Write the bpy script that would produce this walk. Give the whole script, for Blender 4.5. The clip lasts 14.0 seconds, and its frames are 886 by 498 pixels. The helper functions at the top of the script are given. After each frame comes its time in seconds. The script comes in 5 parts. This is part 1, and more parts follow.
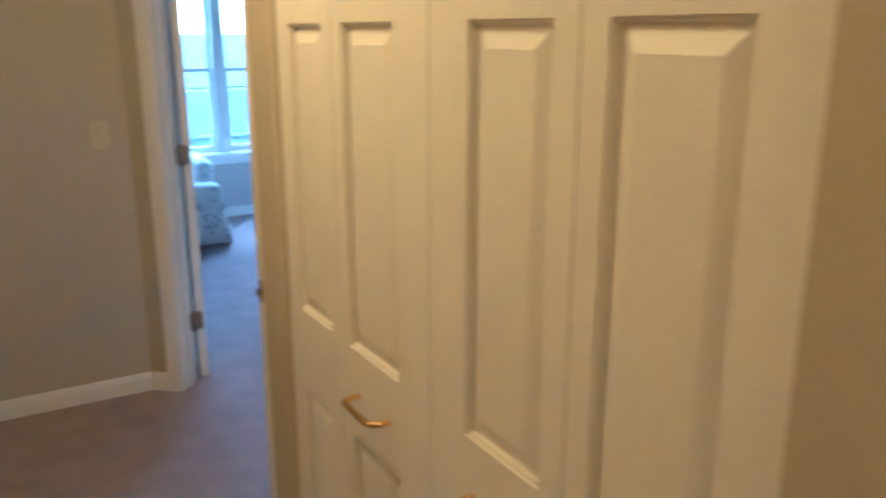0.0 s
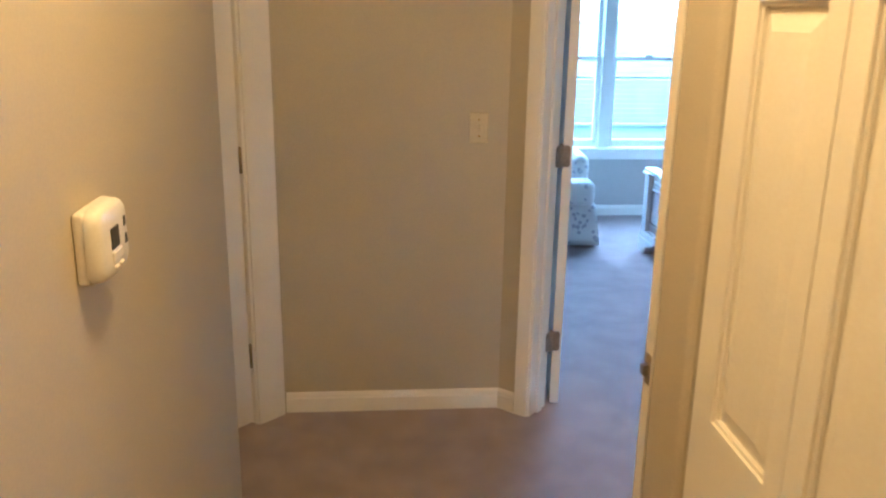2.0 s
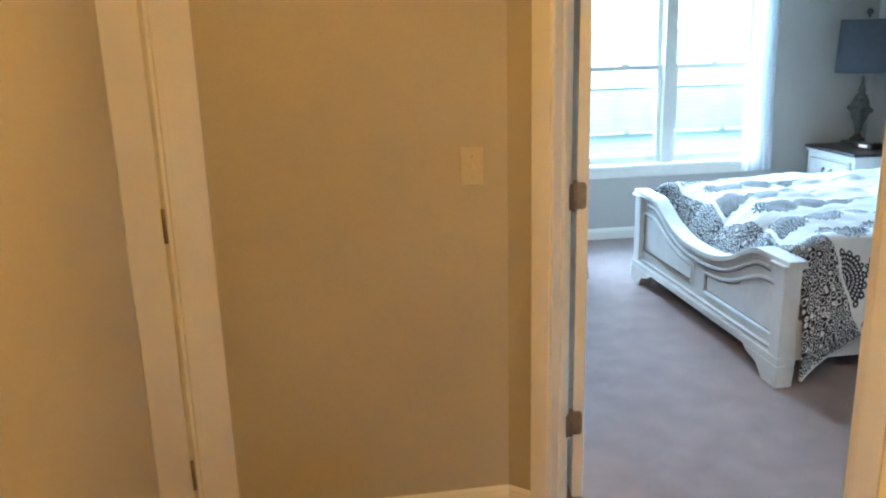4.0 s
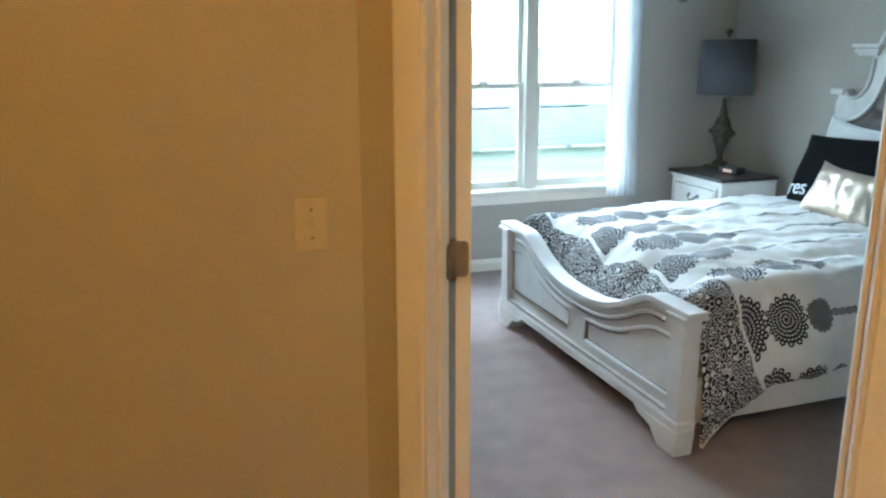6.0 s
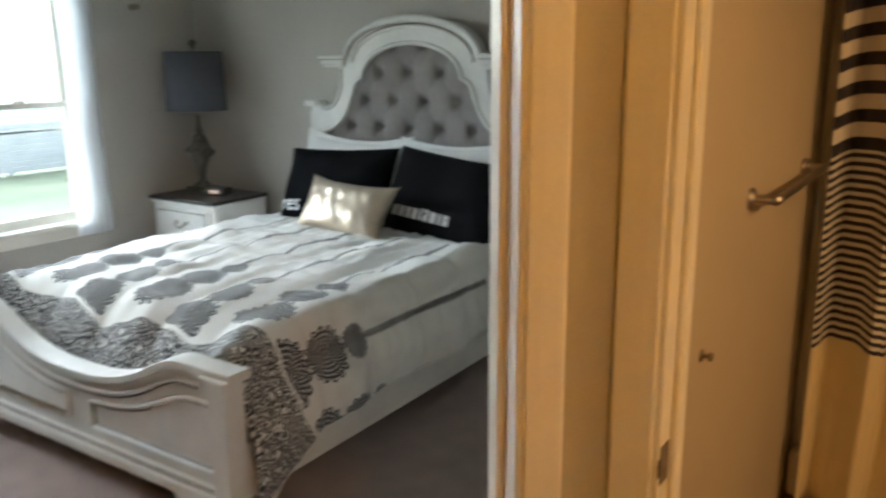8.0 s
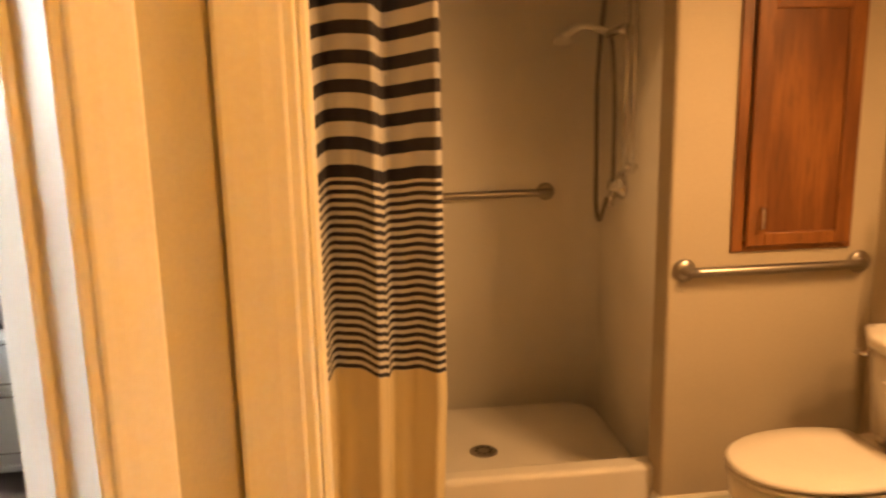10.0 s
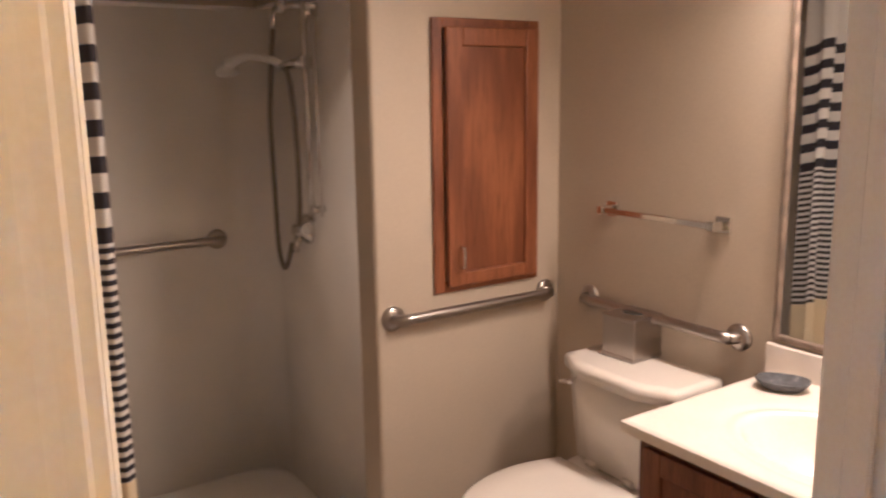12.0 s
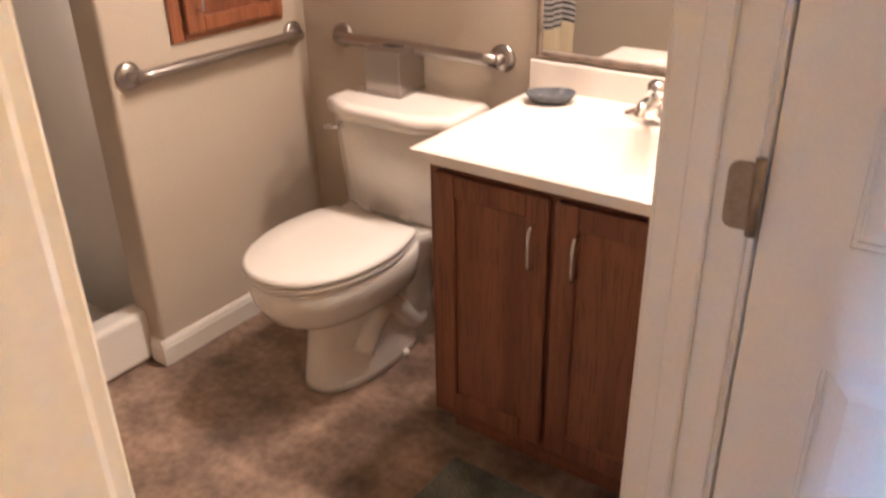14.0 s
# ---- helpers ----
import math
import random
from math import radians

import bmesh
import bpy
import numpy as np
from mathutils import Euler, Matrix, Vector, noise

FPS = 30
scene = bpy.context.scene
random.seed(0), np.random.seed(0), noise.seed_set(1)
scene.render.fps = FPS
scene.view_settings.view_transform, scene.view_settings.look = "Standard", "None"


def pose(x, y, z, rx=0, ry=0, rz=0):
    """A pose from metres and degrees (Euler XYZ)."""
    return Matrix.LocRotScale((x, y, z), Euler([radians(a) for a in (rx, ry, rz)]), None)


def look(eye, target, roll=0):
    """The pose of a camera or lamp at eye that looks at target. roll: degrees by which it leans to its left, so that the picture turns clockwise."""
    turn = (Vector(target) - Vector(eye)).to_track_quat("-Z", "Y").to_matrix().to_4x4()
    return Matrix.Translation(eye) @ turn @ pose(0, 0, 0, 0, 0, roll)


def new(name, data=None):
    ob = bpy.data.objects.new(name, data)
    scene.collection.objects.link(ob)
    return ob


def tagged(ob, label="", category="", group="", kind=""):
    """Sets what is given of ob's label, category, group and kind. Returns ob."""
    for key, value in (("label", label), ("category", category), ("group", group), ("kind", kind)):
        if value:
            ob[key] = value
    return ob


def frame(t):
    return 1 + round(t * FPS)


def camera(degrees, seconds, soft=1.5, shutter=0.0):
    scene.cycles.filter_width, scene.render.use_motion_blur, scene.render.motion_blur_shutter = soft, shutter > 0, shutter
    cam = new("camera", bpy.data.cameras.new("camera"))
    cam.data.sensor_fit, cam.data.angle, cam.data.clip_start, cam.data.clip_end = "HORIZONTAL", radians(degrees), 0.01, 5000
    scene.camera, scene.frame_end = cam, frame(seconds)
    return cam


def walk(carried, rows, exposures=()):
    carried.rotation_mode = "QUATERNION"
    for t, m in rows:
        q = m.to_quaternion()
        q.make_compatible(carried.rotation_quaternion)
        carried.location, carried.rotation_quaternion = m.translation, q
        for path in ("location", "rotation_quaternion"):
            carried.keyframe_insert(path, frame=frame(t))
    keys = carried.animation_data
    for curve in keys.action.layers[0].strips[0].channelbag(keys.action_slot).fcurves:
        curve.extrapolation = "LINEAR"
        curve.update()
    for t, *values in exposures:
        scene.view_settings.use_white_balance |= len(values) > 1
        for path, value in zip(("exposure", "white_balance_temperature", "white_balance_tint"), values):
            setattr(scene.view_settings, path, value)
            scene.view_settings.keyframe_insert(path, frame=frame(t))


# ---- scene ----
# the camera and its walk
cam = camera(57.3, 14.0, soft=2.2, shutter=0.5)
PATH = [
    (0.0, (0.058, 0.191, 1.537), (1.043, 1.853, 1.019), 0.0),
    (0.5, (0.030, 0.318, 1.523), (0.727, 2.117, 0.994), 0.3),
    (1.0, (0.088, 0.459, 1.526), (0.500, 2.343, 0.997), 0.9),
    (1.5, (0.161, 0.587, 1.538), (0.391, 2.500, 1.003), 1.4),
    (2.0, (0.153, 0.738, 1.528), (0.319, 2.653, 0.976), 0.9),
    (2.5, (0.107, 0.925, 1.540), (0.295, 2.842, 1.004), -0.1),
    (5.0, (0.109, 1.724, 1.488), (0.545, 3.609, 0.980), -1.0),
    (5.5, (0.166, 1.899, 1.483), (0.726, 3.752, 0.980), -0.4),
    (6.0, (0.249, 2.070, 1.493), (0.892, 3.900, 1.005), -0.1),
    (6.5, (0.277, 2.192, 1.483), (1.081, 3.953, 0.979), 0.0),
    (7.0, (0.273, 2.377, 1.494), (1.403, 3.951, 0.995), -0.5),
    (7.5, (0.301, 2.486, 1.496), (1.723, 3.807, 1.013), -0.2),
    (8.0, (0.445, 2.575, 1.490), (2.068, 3.647, 1.026), -0.4),
    (8.5, (0.577, 2.651, 1.485), (2.359, 3.446, 1.045), -0.1),
    (9.0, (0.629, 2.735, 1.470), (2.537, 3.156, 1.041), 0.1),
    (11.5, (0.990, 2.948, 1.537), (2.733, 2.049, 1.141), -2.0),
    (12.0, (1.092, 2.963, 1.537), (2.729, 1.876, 1.160), -0.9),
    (12.5, (1.198, 2.993, 1.510), (2.645, 1.673, 1.106), -0.6),
    (13.0, (1.272, 3.019, 1.475), (2.550, 1.589, 0.907), -0.6),
    (13.5, (1.270, 3.017, 1.443), (2.408, 1.554, 0.692), -1.1),
    (14.0, (1.270, 3.004, 1.414), (2.312, 1.558, 0.506), -1.1),
]
walk(cam, [(t, look(eye, target, roll)) for t, eye, target, roll in PATH],
     exposures=[
         (0.0, 2.47, 3600, 0), (0.5, 2.37, 3700, 0), (1.0, 2.28, 3750, 0), (1.5, 2.61, 3850, 0), (2.7, 2.96, 4130, 1),
         (4.8, 2.85, 5150, -6), (5.5, 2.72, 5250, -4), (6.5, 2.33, 5750, -2), (7.5, 1.97, 6150, 2), (8.5, 2.5, 7650, 8),
         (9.2, 2.9, 9300, 14), (11.3, 3.28, 4100, 12), (12.5, 3.02, 4000, 13), (13.3, 3.08, 4050, 10), (14.0, 3.56, 3950, 10)])

# world, sun, large lights and exposure

world = bpy.data.worlds.new("overcast_day")
scene.world = world
world.use_nodes = True
wt = world.node_tree
sky = wt.nodes.new("ShaderNodeTexSky")
sky.sky_type, sky.sun_disc = "NISHITA", False
sky.sun_elevation, sky.sun_rotation = radians(37), radians(-3)
wt.nodes["Background"].inputs["Strength"].default_value = 0.19
haze = wt.nodes.new("ShaderNodeHueSaturation")
haze.inputs["Saturation"].default_value = 0.6
wt.links.new(sky.outputs["Color"], haze.inputs["Color"])
wt.links.new(haze.outputs["Color"], wt.nodes["Background"].inputs["Color"])


def lamp(name, kind, m, energy, colour, **settings):
    data = bpy.data.lights.new(name, kind)
    data.energy, data.color = energy, colour
    if kind == "SUN":
        data.angle = settings["angle"]
    else:
        data.shadow_soft_size = settings["size"]
    if kind == "SPOT":
        data.spot_size, data.spot_blend = settings["cone"], 1.0
    ob = new(name, data)
    ob.matrix_world = m
    return ob


# an overcast sky: its brightest part is broad and stands over the garden
lamp("sun", "SUN", look((2.0, 14, 5.3), (2.4, 7, 0)), 3.5, (0.67, 0.83, 1.0), angle=radians(95))
WARM = (1.0, 0.475, 0.105)
lamp("hall_ceiling_glow", "POINT", pose(0.15, 1.7, 2.27), 6.9, WARM, size=0.13)
# added fill without a fixture, brightens the closet doors from the hall's unseen end
lamp("hall_back_fill", "POINT", pose(0.2, -0.8, 2.27), 3.2, WARM, size=0.13)
for x in (1.72, 1.95, 2.18):
    lamp("vanity_bulb_glow", "SPOT", pose(x, 1.25, 2.005, 36, 0, 0), 5.6, (1.0, 0.555, 0.24), size=0.05, cone=radians(172))

# ------------------------------------------------------------------ helpers


def box(bm, x0, x1, y0, y1, z0, z1, bevel=0.0, segments=2):
    made = bmesh.ops.create_cube(bm, size=1.0)["verts"]
    for v in made:
        v.co = Vector((x0 + (v.co.x + 0.5) * (x1 - x0), y0 + (v.co.y + 0.5) * (y1 - y0), z0 + (v.co.z + 0.5) * (z1 - z0)))
    if bevel > 0:
        edges = list({e for v in made for e in v.link_edges})
        bmesh.ops.bevel(bm, geom=edges, offset=bevel, segments=segments, affect="EDGES", profile=0.5)
    return bm


def boxed(x0, x1, y0, y1, z0, z1, bevel=0.0, segments=2):
    return box(bmesh.new(), x0, x1, y0, y1, z0, z1, bevel, segments)


def frustum(bm, x0, x1, z0, z1, ya, yb, inset):
    """A raised field on the plane y = ya that narrows towards y = yb."""
    a = [bm.verts.new(c) for c in ((x0, ya, z0), (x1, ya, z0), (x1, ya, z1), (x0, ya, z1))]
    b = [bm.verts.new(c) for c in ((x0 + inset, yb, z0 + inset), (x1 - inset, yb, z0 + inset), (x1 - inset, yb, z1 - inset), (x0 + inset, yb, z1 - inset))]
    for i in range(4):
        j = (i + 1) % 4
        bm.faces.new((a[i], a[j], b[j], b[i]))
    bm.faces.new(b)
    bm.faces.new(a[::-1])
    bmesh.ops.recalc_face_normals(bm, faces=bm.faces)
    return bm


def tube(points, radius, sides=12, closed_ends=True):
    """A round bar along the points."""
    bm = bmesh.new()
    pts = [Vector(p) for p in points]
    rings = []
    up = Vector((0.31, 0.17, 0.94)).normalized()
    for i, p in enumerate(pts):
        way = (pts[min(i + 1, len(pts) - 1)] - pts[max(i - 1, 0)]).normalized()
        side = way.cross(up)
        if side.length < 0.05:
            side = way.cross(Vector((1, 0, 0)))
        side.normalize()
        up = side.cross(way).normalized()
        r = radius[i] if isinstance(radius, (list, tuple)) else radius
        rings.append([bm.verts.new(p + r * (math.cos(a) * side + math.sin(a) * up)) for a in (2 * math.pi * k / sides for k in range(sides))])
    for r0, r1 in zip(rings, rings[1:]):
        for k in range(sides):
            f = bm.faces.new((r0[k], r0[(k + 1) % sides], r1[(k + 1) % sides], r1[k]))
            f.smooth = True
    if closed_ends:
        bm.faces.new(rings[0][::-1])
        bm.faces.new(rings[-1])
    bmesh.ops.recalc_face_normals(bm, faces=bm.faces)
    return bm


def turned(profile, sides=32, square=0.0):
    """A turned body from (radius, height) pairs about the z axis."""
    bm = bmesh.new()
    rings = []
    for r, z in profile:
        rings.append([bm.verts.new((r * math.cos(2 * math.pi * k / sides), r * math.sin(2 * math.pi * k / sides), z)) for k in range(sides)])
    for r0, r1 in zip(rings, rings[1:]):
        for k in range(sides):
            bm.faces.new((r0[k], r0[(k + 1) % sides], r1[(k + 1) % sides], r1[k])).smooth = True
    if profile[0][0] > 0:
        bm.faces.new(rings[0][::-1])
    if profile[-1][0] > 0:
        bm.faces.new(rings[-1])
    bmesh.ops.remove_doubles(bm, verts=bm.verts, dist=1e-5)
    bmesh.ops.recalc_face_normals(bm, faces=bm.faces)
    return bm


def prism(outline, y0, y1, bevel=0.0):
    """A flat board in the xz plane with the given outline, from y0 to y1."""
    bm = bmesh.new()
    a = [bm.verts.new((x, y0, z)) for x, z in outline]
    b = [bm.verts.new((x, y1, z)) for x, z in outline]
    n = len(outline)
    fa, fb = bm.faces.new(a), bm.faces.new(b[::-1])
    for i in range(n):
        bm.faces.new((a[i], a[(i + 1) % n], b[(i + 1) % n], b[i]))
    bmesh.ops.recalc_face_normals(bm, faces=bm.faces)
    if bevel:
        bmesh.ops.bevel(bm, geom=[e for f in (fa, fb) for e in f.edges], offset=bevel, segments=2, affect="EDGES", profile=0.5)
    return bm


def arc(points, steps=6):
    """Smooth curve through the points (Catmull-Rom)."""
    pts = [Vector(p) for p in points]
    out = []
    for i in range(len(pts) - 1):
        p0, p1, p2, p3 = pts[max(i - 1, 0)], pts[i], pts[i + 1], pts[min(i + 2, len(pts) - 1)]
        for k in range(steps):
            t = k / steps
            out.append(0.5 * ((2 * p1) + (p2 - p0) * t + (2 * p0 - 5 * p1 + 4 * p2 - p3) * t * t + (3 * p1 - p0 - 3 * p2 + p3) * t ** 3))
    out.append(pts[-1])
    return out


def mesh_of(name, bm, material):
    me = bpy.data.meshes.new(name)
    bm.to_mesh(me)
    bm.free()
    me.materials.append(material)
    return me


def part(name, bm, material, parent, label="", m=None):
    ob = new(name, mesh_of(name, bm, material))
    ob.parent = parent
    if m is not None:
        ob.matrix_basis = m
    if label:
        ob["label"] = label
    return ob


def thing(name, m, label, category, group="", kind=""):
    ob = new(name)
    ob.empty_display_size = 0.1
    ob.matrix_world = m
    return tagged(ob, label, category, group, kind)


def single(name, bm, material, label, category, m=None, group="", kind=""):
    ob = new(name, mesh_of(name, bm, material))
    if m is not None:
        ob.matrix_world = m
    return tagged(ob, label, category, group, kind)


def smooth(bm):
    for f in bm.faces:
        f.smooth = True
    return bm


# ------------------------------------------------------------------ materials


def material(name, base, rough=0.6, metal=0.0, vary=0.06, scale=6.0, fine=0.05, fine_scale=180.0, bump=0.1, bump_scale=250.0, rough_vary=0.08, spec=0.5, second=None, coat=0.0, sheen=0.0):
    """A node material: a base colour varied at two scales, a bump and a varied roughness."""
    mat = bpy.data.materials.new(name)
    mat.use_nodes = True
    nt = mat.node_tree
    bsdf = nt.nodes["Principled BSDF"]
    bsdf.inputs["Metallic"].default_value = metal
    bsdf.inputs["Specular IOR Level"].default_value = spec
    bsdf.inputs["Coat Weight"].default_value = coat
    bsdf.inputs["Sheen Weight"].default_value = sheen
    co = nt.nodes.new("ShaderNodeTexCoord")

    def tex(s, detail=4.0):
        n = nt.nodes.new("ShaderNodeTexNoise")
        n.inputs["Scale"].default_value, n.inputs["Detail"].default_value = s, detail
        nt.links.new(co.outputs["Object"], n.inputs["Vector"])
        return n

    big, small = tex(scale), tex(fine_scale, 2.0)
    ramp = nt.nodes.new("ShaderNodeMix")
    ramp.data_type = "RGBA"
    dark = second or [c * (1 - 2 * vary) for c in base]
    lite = [min(1.0, c * (1 + vary)) for c in base] if not second else base
    ramp.inputs[6].default_value, ramp.inputs[7].default_value = (*dark, 1), (*lite, 1)
    sharp = nt.nodes.new("ShaderNodeMapRange")
    sharp.inputs["From Min"].default_value, sharp.inputs["From Max"].default_value = 0.3, 0.7
    nt.links.new(big.outputs["Fac"], sharp.inputs["Value"])
    nt.links.new(sharp.outputs["Result"], ramp.inputs[0])
    grain = nt.nodes.new("ShaderNodeMix")
    grain.data_type, grain.blend_type = "RGBA", "OVERLAY"
    grain.inputs[0].default_value = fine * 4
    nt.links.new(ramp.outputs[2], grain.inputs[6])
    nt.links.new(small.outputs["Fac"], grain.inputs[7])
    nt.links.new(grain.outputs[2], bsdf.inputs["Base Color"])
    rr = nt.nodes.new("ShaderNodeMapRange")
    rr.inputs["To Min"].default_value, rr.inputs["To Max"].default_value = max(0.02, rough - rough_vary), min(1, rough + rough_vary)
    nt.links.new(big.outputs["Fac"], rr.inputs["Value"])
    nt.links.new(rr.outputs["Result"], bsdf.inputs["Roughness"])
    if bump > 0:
        relief, b = tex(bump_scale, 3.0), nt.nodes.new("ShaderNodeBump")
        b.inputs["Strength"].default_value, b.inputs["Distance"].default_value = bump, 0.004
        nt.links.new(relief.outputs["Fac"], b.inputs["Height"])
        nt.links.new(b.outputs["Normal"], bsdf.inputs["Normal"])
    return mat


WALL = material("beige_wall_paint", (0.51, 0.455, 0.330), 0.62, vary=0.03, scale=1.7, fine=0.02, bump=0.015, bump_scale=330)
BATH_WALL = material("warm_beige_bath_paint", (0.53, 0.462, 0.355), 0.55, vary=0.03, scale=1.7, fine=0.02, bump=0.015, bump_scale=330)
BED_WALL = material("greige_wall_paint", (0.50, 0.47, 0.42), 0.65, vary=0.025, scale=1.7, bump=0.06, bump_scale=330)
CEIL = material("white_ceiling_paint", (0.78, 0.77, 0.74), 0.85, vary=0.02, scale=2, bump=0.25, bump_scale=160)
TRIM = material("white_trim_paint", (0.84, 0.80, 0.71), 0.34, vary=0.02, scale=5, bump=0.05, bump_scale=90)
DOORPAINT = material("white_door_paint", (0.83, 0.79, 0.70), 0.38, vary=0.02, scale=4, bump=0.07, bump_scale=120)
CARPET = material("mauve_carpet", (0.38, 0.29, 0.258), 0.95, vary=0.075, scale=7.5, fine=0.2, fine_scale=420, bump=0.9, bump_scale=520, spec=0.1, sheen=0.3)
VINYL = material("mottled_brown_vinyl", (0.44, 0.315, 0.22), 0.40, second=(0.125, 0.088, 0.064), scale=6.0, fine=0.14, fine_scale=38, bump=0.06, bump_scale=70)
BRONZE = material("dark_bronze_hinge", (0.30, 0.245, 0.18), 0.45, metal=0.7, vary=0.1, scale=60, bump=0.05)
NICKEL = material("brushed_steel", (0.44, 0.41, 0.38), 0.30, metal=1.0, vary=0.02, scale=8, fine=0.0, bump=0.0, rough_vary=0.04)
CHROME = material("polished_chrome", (0.75, 0.74, 0.72), 0.08, metal=1.0, vary=0.01, scale=8, fine=0.0, bump=0.0, rough_vary=0.02)
BRASS = material("polished_brass", (0.72, 0.50, 0.17), 0.16, metal=1.0, vary=0.05, scale=60, bump=0.02, rough_vary=0.05)
HOSEMETAL = material("dull_hose_metal", (0.24, 0.215, 0.19), 0.38, metal=0.9, vary=0.05, scale=60, bump=0.4, bump_scale=300)
IVORY = material("ivory_plastic", (0.62, 0.54, 0.34), 0.35, vary=0.02, scale=30, bump=0.02)
WHITEPLASTIC = material("white_plastic", (0.78, 0.75, 0.68), 0.35, vary=0.02, scale=30, bump=0.02)
DARKPLASTIC = material("dark_grey_plastic", (0.045, 0.043, 0.04), 0.35, vary=0.1, scale=30, bump=0.02)
PORCELAIN = material("white_porcelain", (0.82, 0.78, 0.71), 0.10, vary=0.012, scale=6, bump=0.0, rough_vary=0.03, coat=0.4)
MARBLE = material("cultured_marble", (0.82, 0.76, 0.69), 0.14, vary=0.02, scale=9, bump=0.0, rough_vary=0.04, coat=0.3)
ACRYLIC = material("white_shower_acrylic", (0.84, 0.81, 0.75), 0.24, vary=0.02, scale=3, bump=0.02, bump_scale=30, rough_vary=0.05)
BEDPAINT = material("antique_white_paint", (0.74, 0.72, 0.68), 0.42, vary=0.04, scale=9, bump=0.10, bump_scale=60)
BEDEDGE = material("worn_brown_glaze", (0.23, 0.18, 0.135), 0.5, vary=0.2, scale=30, bump=0.1)
DARKTOP = material("dark_walnut_top", (0.052, 0.043, 0.040), 0.36, vary=0.15, scale=14, bump=0.08, bump_scale=80)
LINEN = material("grey_linen", (0.27, 0.24, 0.225), 0.9, vary=0.06, scale=20, fine=0.15, fine_scale=900, bump=0.35, bump_scale=900, sheen=0.2)
BLACKCLOTH = material("black_velvet", (0.005, 0.005, 0.006), 0.9, vary=0.15, scale=12, fine=0.0, bump=0.25, bump_scale=500, spec=0.08)
WHITECLOTH = material("white_cotton", (0.76, 0.75, 0.72), 0.9, vary=0.02, scale=9, bump=0.25, bump_scale=420, sheen=0.1)
GOLDSATIN = material("champagne_satin", (0.58, 0.49, 0.385), 0.36, metal=0.8, vary=0.06, scale=14, bump=0.22, bump_scale=24, rough_vary=0.08)
SHADEGREY = material("grey_lampshade_linen", (0.085, 0.090, 0.105), 0.9, vary=0.06, scale=30, fine=0.15, fine_scale=700, bump=0.3, bump_scale=700)
AGEDMETAL = material("aged_bronze_stone", (0.13, 0.125, 0.10), 0.55, metal=0.25, vary=0.25, scale=40, bump=0.5, bump_scale=90)

# ------------------------------------------------------------------ setting: floors and ceilings
H = 2.44
DOOR = 2.04
single("floor", boxed(-1.6, 1.54, -2.0, 7.3, -0.12, 0.0), CARPET, "mauve-brown cut pile carpet in the hallway and bedroom", "floor", kind="structure")
single("floor_bedroom", boxed(1.54, 4.6, 3.05, 7.3, -0.12, 0.0), CARPET, "mauve-brown cut pile carpet under the bed", "floor", kind="structure")
single("floor_bathroom", boxed(1.54, 4.4, 0.8, 3.05, -0.12, -0.003), VINYL, "mottled brown sheet vinyl bathroom floor", "floor", kind="structure")
single("ceiling", boxed(-1.6, 4.6, -2.0, 7.3, H, H + 0.1), CEIL, "white textured ceiling", "ceiling", kind="structure")


def wall(name, bm, mat, label, m=None):
    return single(name, bm, mat, label, "wall", m, kind="structure")


# hallway
bm = bmesh.new()
box(bm, -0.365, -0.245, -1.7, 2.9, 0, H)
bmesh.ops.bevel(bm, geom=[e for e in bm.edges if all(abs(v.co.x + 0.245) < 1e-4 and abs(v.co.y - 2.9) < 1e-4 for v in e.verts)], offset=0.02, segments=4, affect="EDGES", profile=0.5)
wall("wall_hall_west", bm, WALL, "beige painted hallway wall with a rounded corner")
wall("wall_hall_jog", boxed(-1.10, -0.365, 2.78, 2.9, 0, H), WALL, "beige painted wall beside a door")
wall("wall_hall_back", boxed(-0.365, 0.76, -1.82, -1.7, 0, H), WALL, "beige painted wall at the hallway's end")
wall("wall_switch", boxed(-0.205, 0.645, 3.715, 3.835, 0, H), WALL, "beige painted wall with a light switch")
bm = bmesh.new()
box(bm, 0.628, 0.76, 1.85, 2.0, 0, H)
bmesh.ops.bevel(bm, geom=[e for e in bm.edges if all(abs(v.co.x - 0.628) < 1e-4 for v in e.verts) and abs(e.verts[0].co.z - e.verts[1].co.z) > 1], offset=0.018, segments=4, affect="EDGES", profile=0.5)
box(bm, 0.628, 0.76, -1.7, 0.58, 0, H)
box(bm, 0.628, 0.76, 0.58, 1.85, DOOR + 0.01, H)
wall("wall_closet", bm, WALL, "beige painted wall around the closet opening")
wall("wall_closet_end", boxed(0.76, 1.48, 1.88, 2.0, 0, H), WALL, "beige painted wall behind the open bathroom door")
wall("wall_closet_back", boxed(1.36, 1.48, 0.40, 1.88, 0, H), WALL, "beige painted closet back wall")
wall("wall_closet_side", boxed(0.76, 1.36, 0.40, 0.52, 0, H), WALL, "beige painted closet side wall")

# bathroom walls
BX0, BX1, BY0, BY1 = 1.59, 3.148, 1.125, 3.0
BEND = 1.838
bm = boxed(1.48, BX0, 1.0, 2.095, 0, H)
box(bm, 1.48, BX0, 2.912, 2.968, 0, H)
box(bm, 1.48, BX0, 2.095, 2.912, DOOR, H)
wall("wall_bath_west", bm, WALL, "beige painted wall with the bathroom doorway")
wall("wall_bath_south", boxed(BX0, 4.29, 1.0, BY0, 0, H), BATH_WALL, "beige painted bathroom wall behind toilet and vanity")
wall("wall_bath_north", boxed(1.50, 4.29, BY1, BY1 + 0.1, 0, H), BATH_WALL, "beige painted bathroom wall")
bm = boxed(BX1, 3.255, BY0, BEND, 0, H)
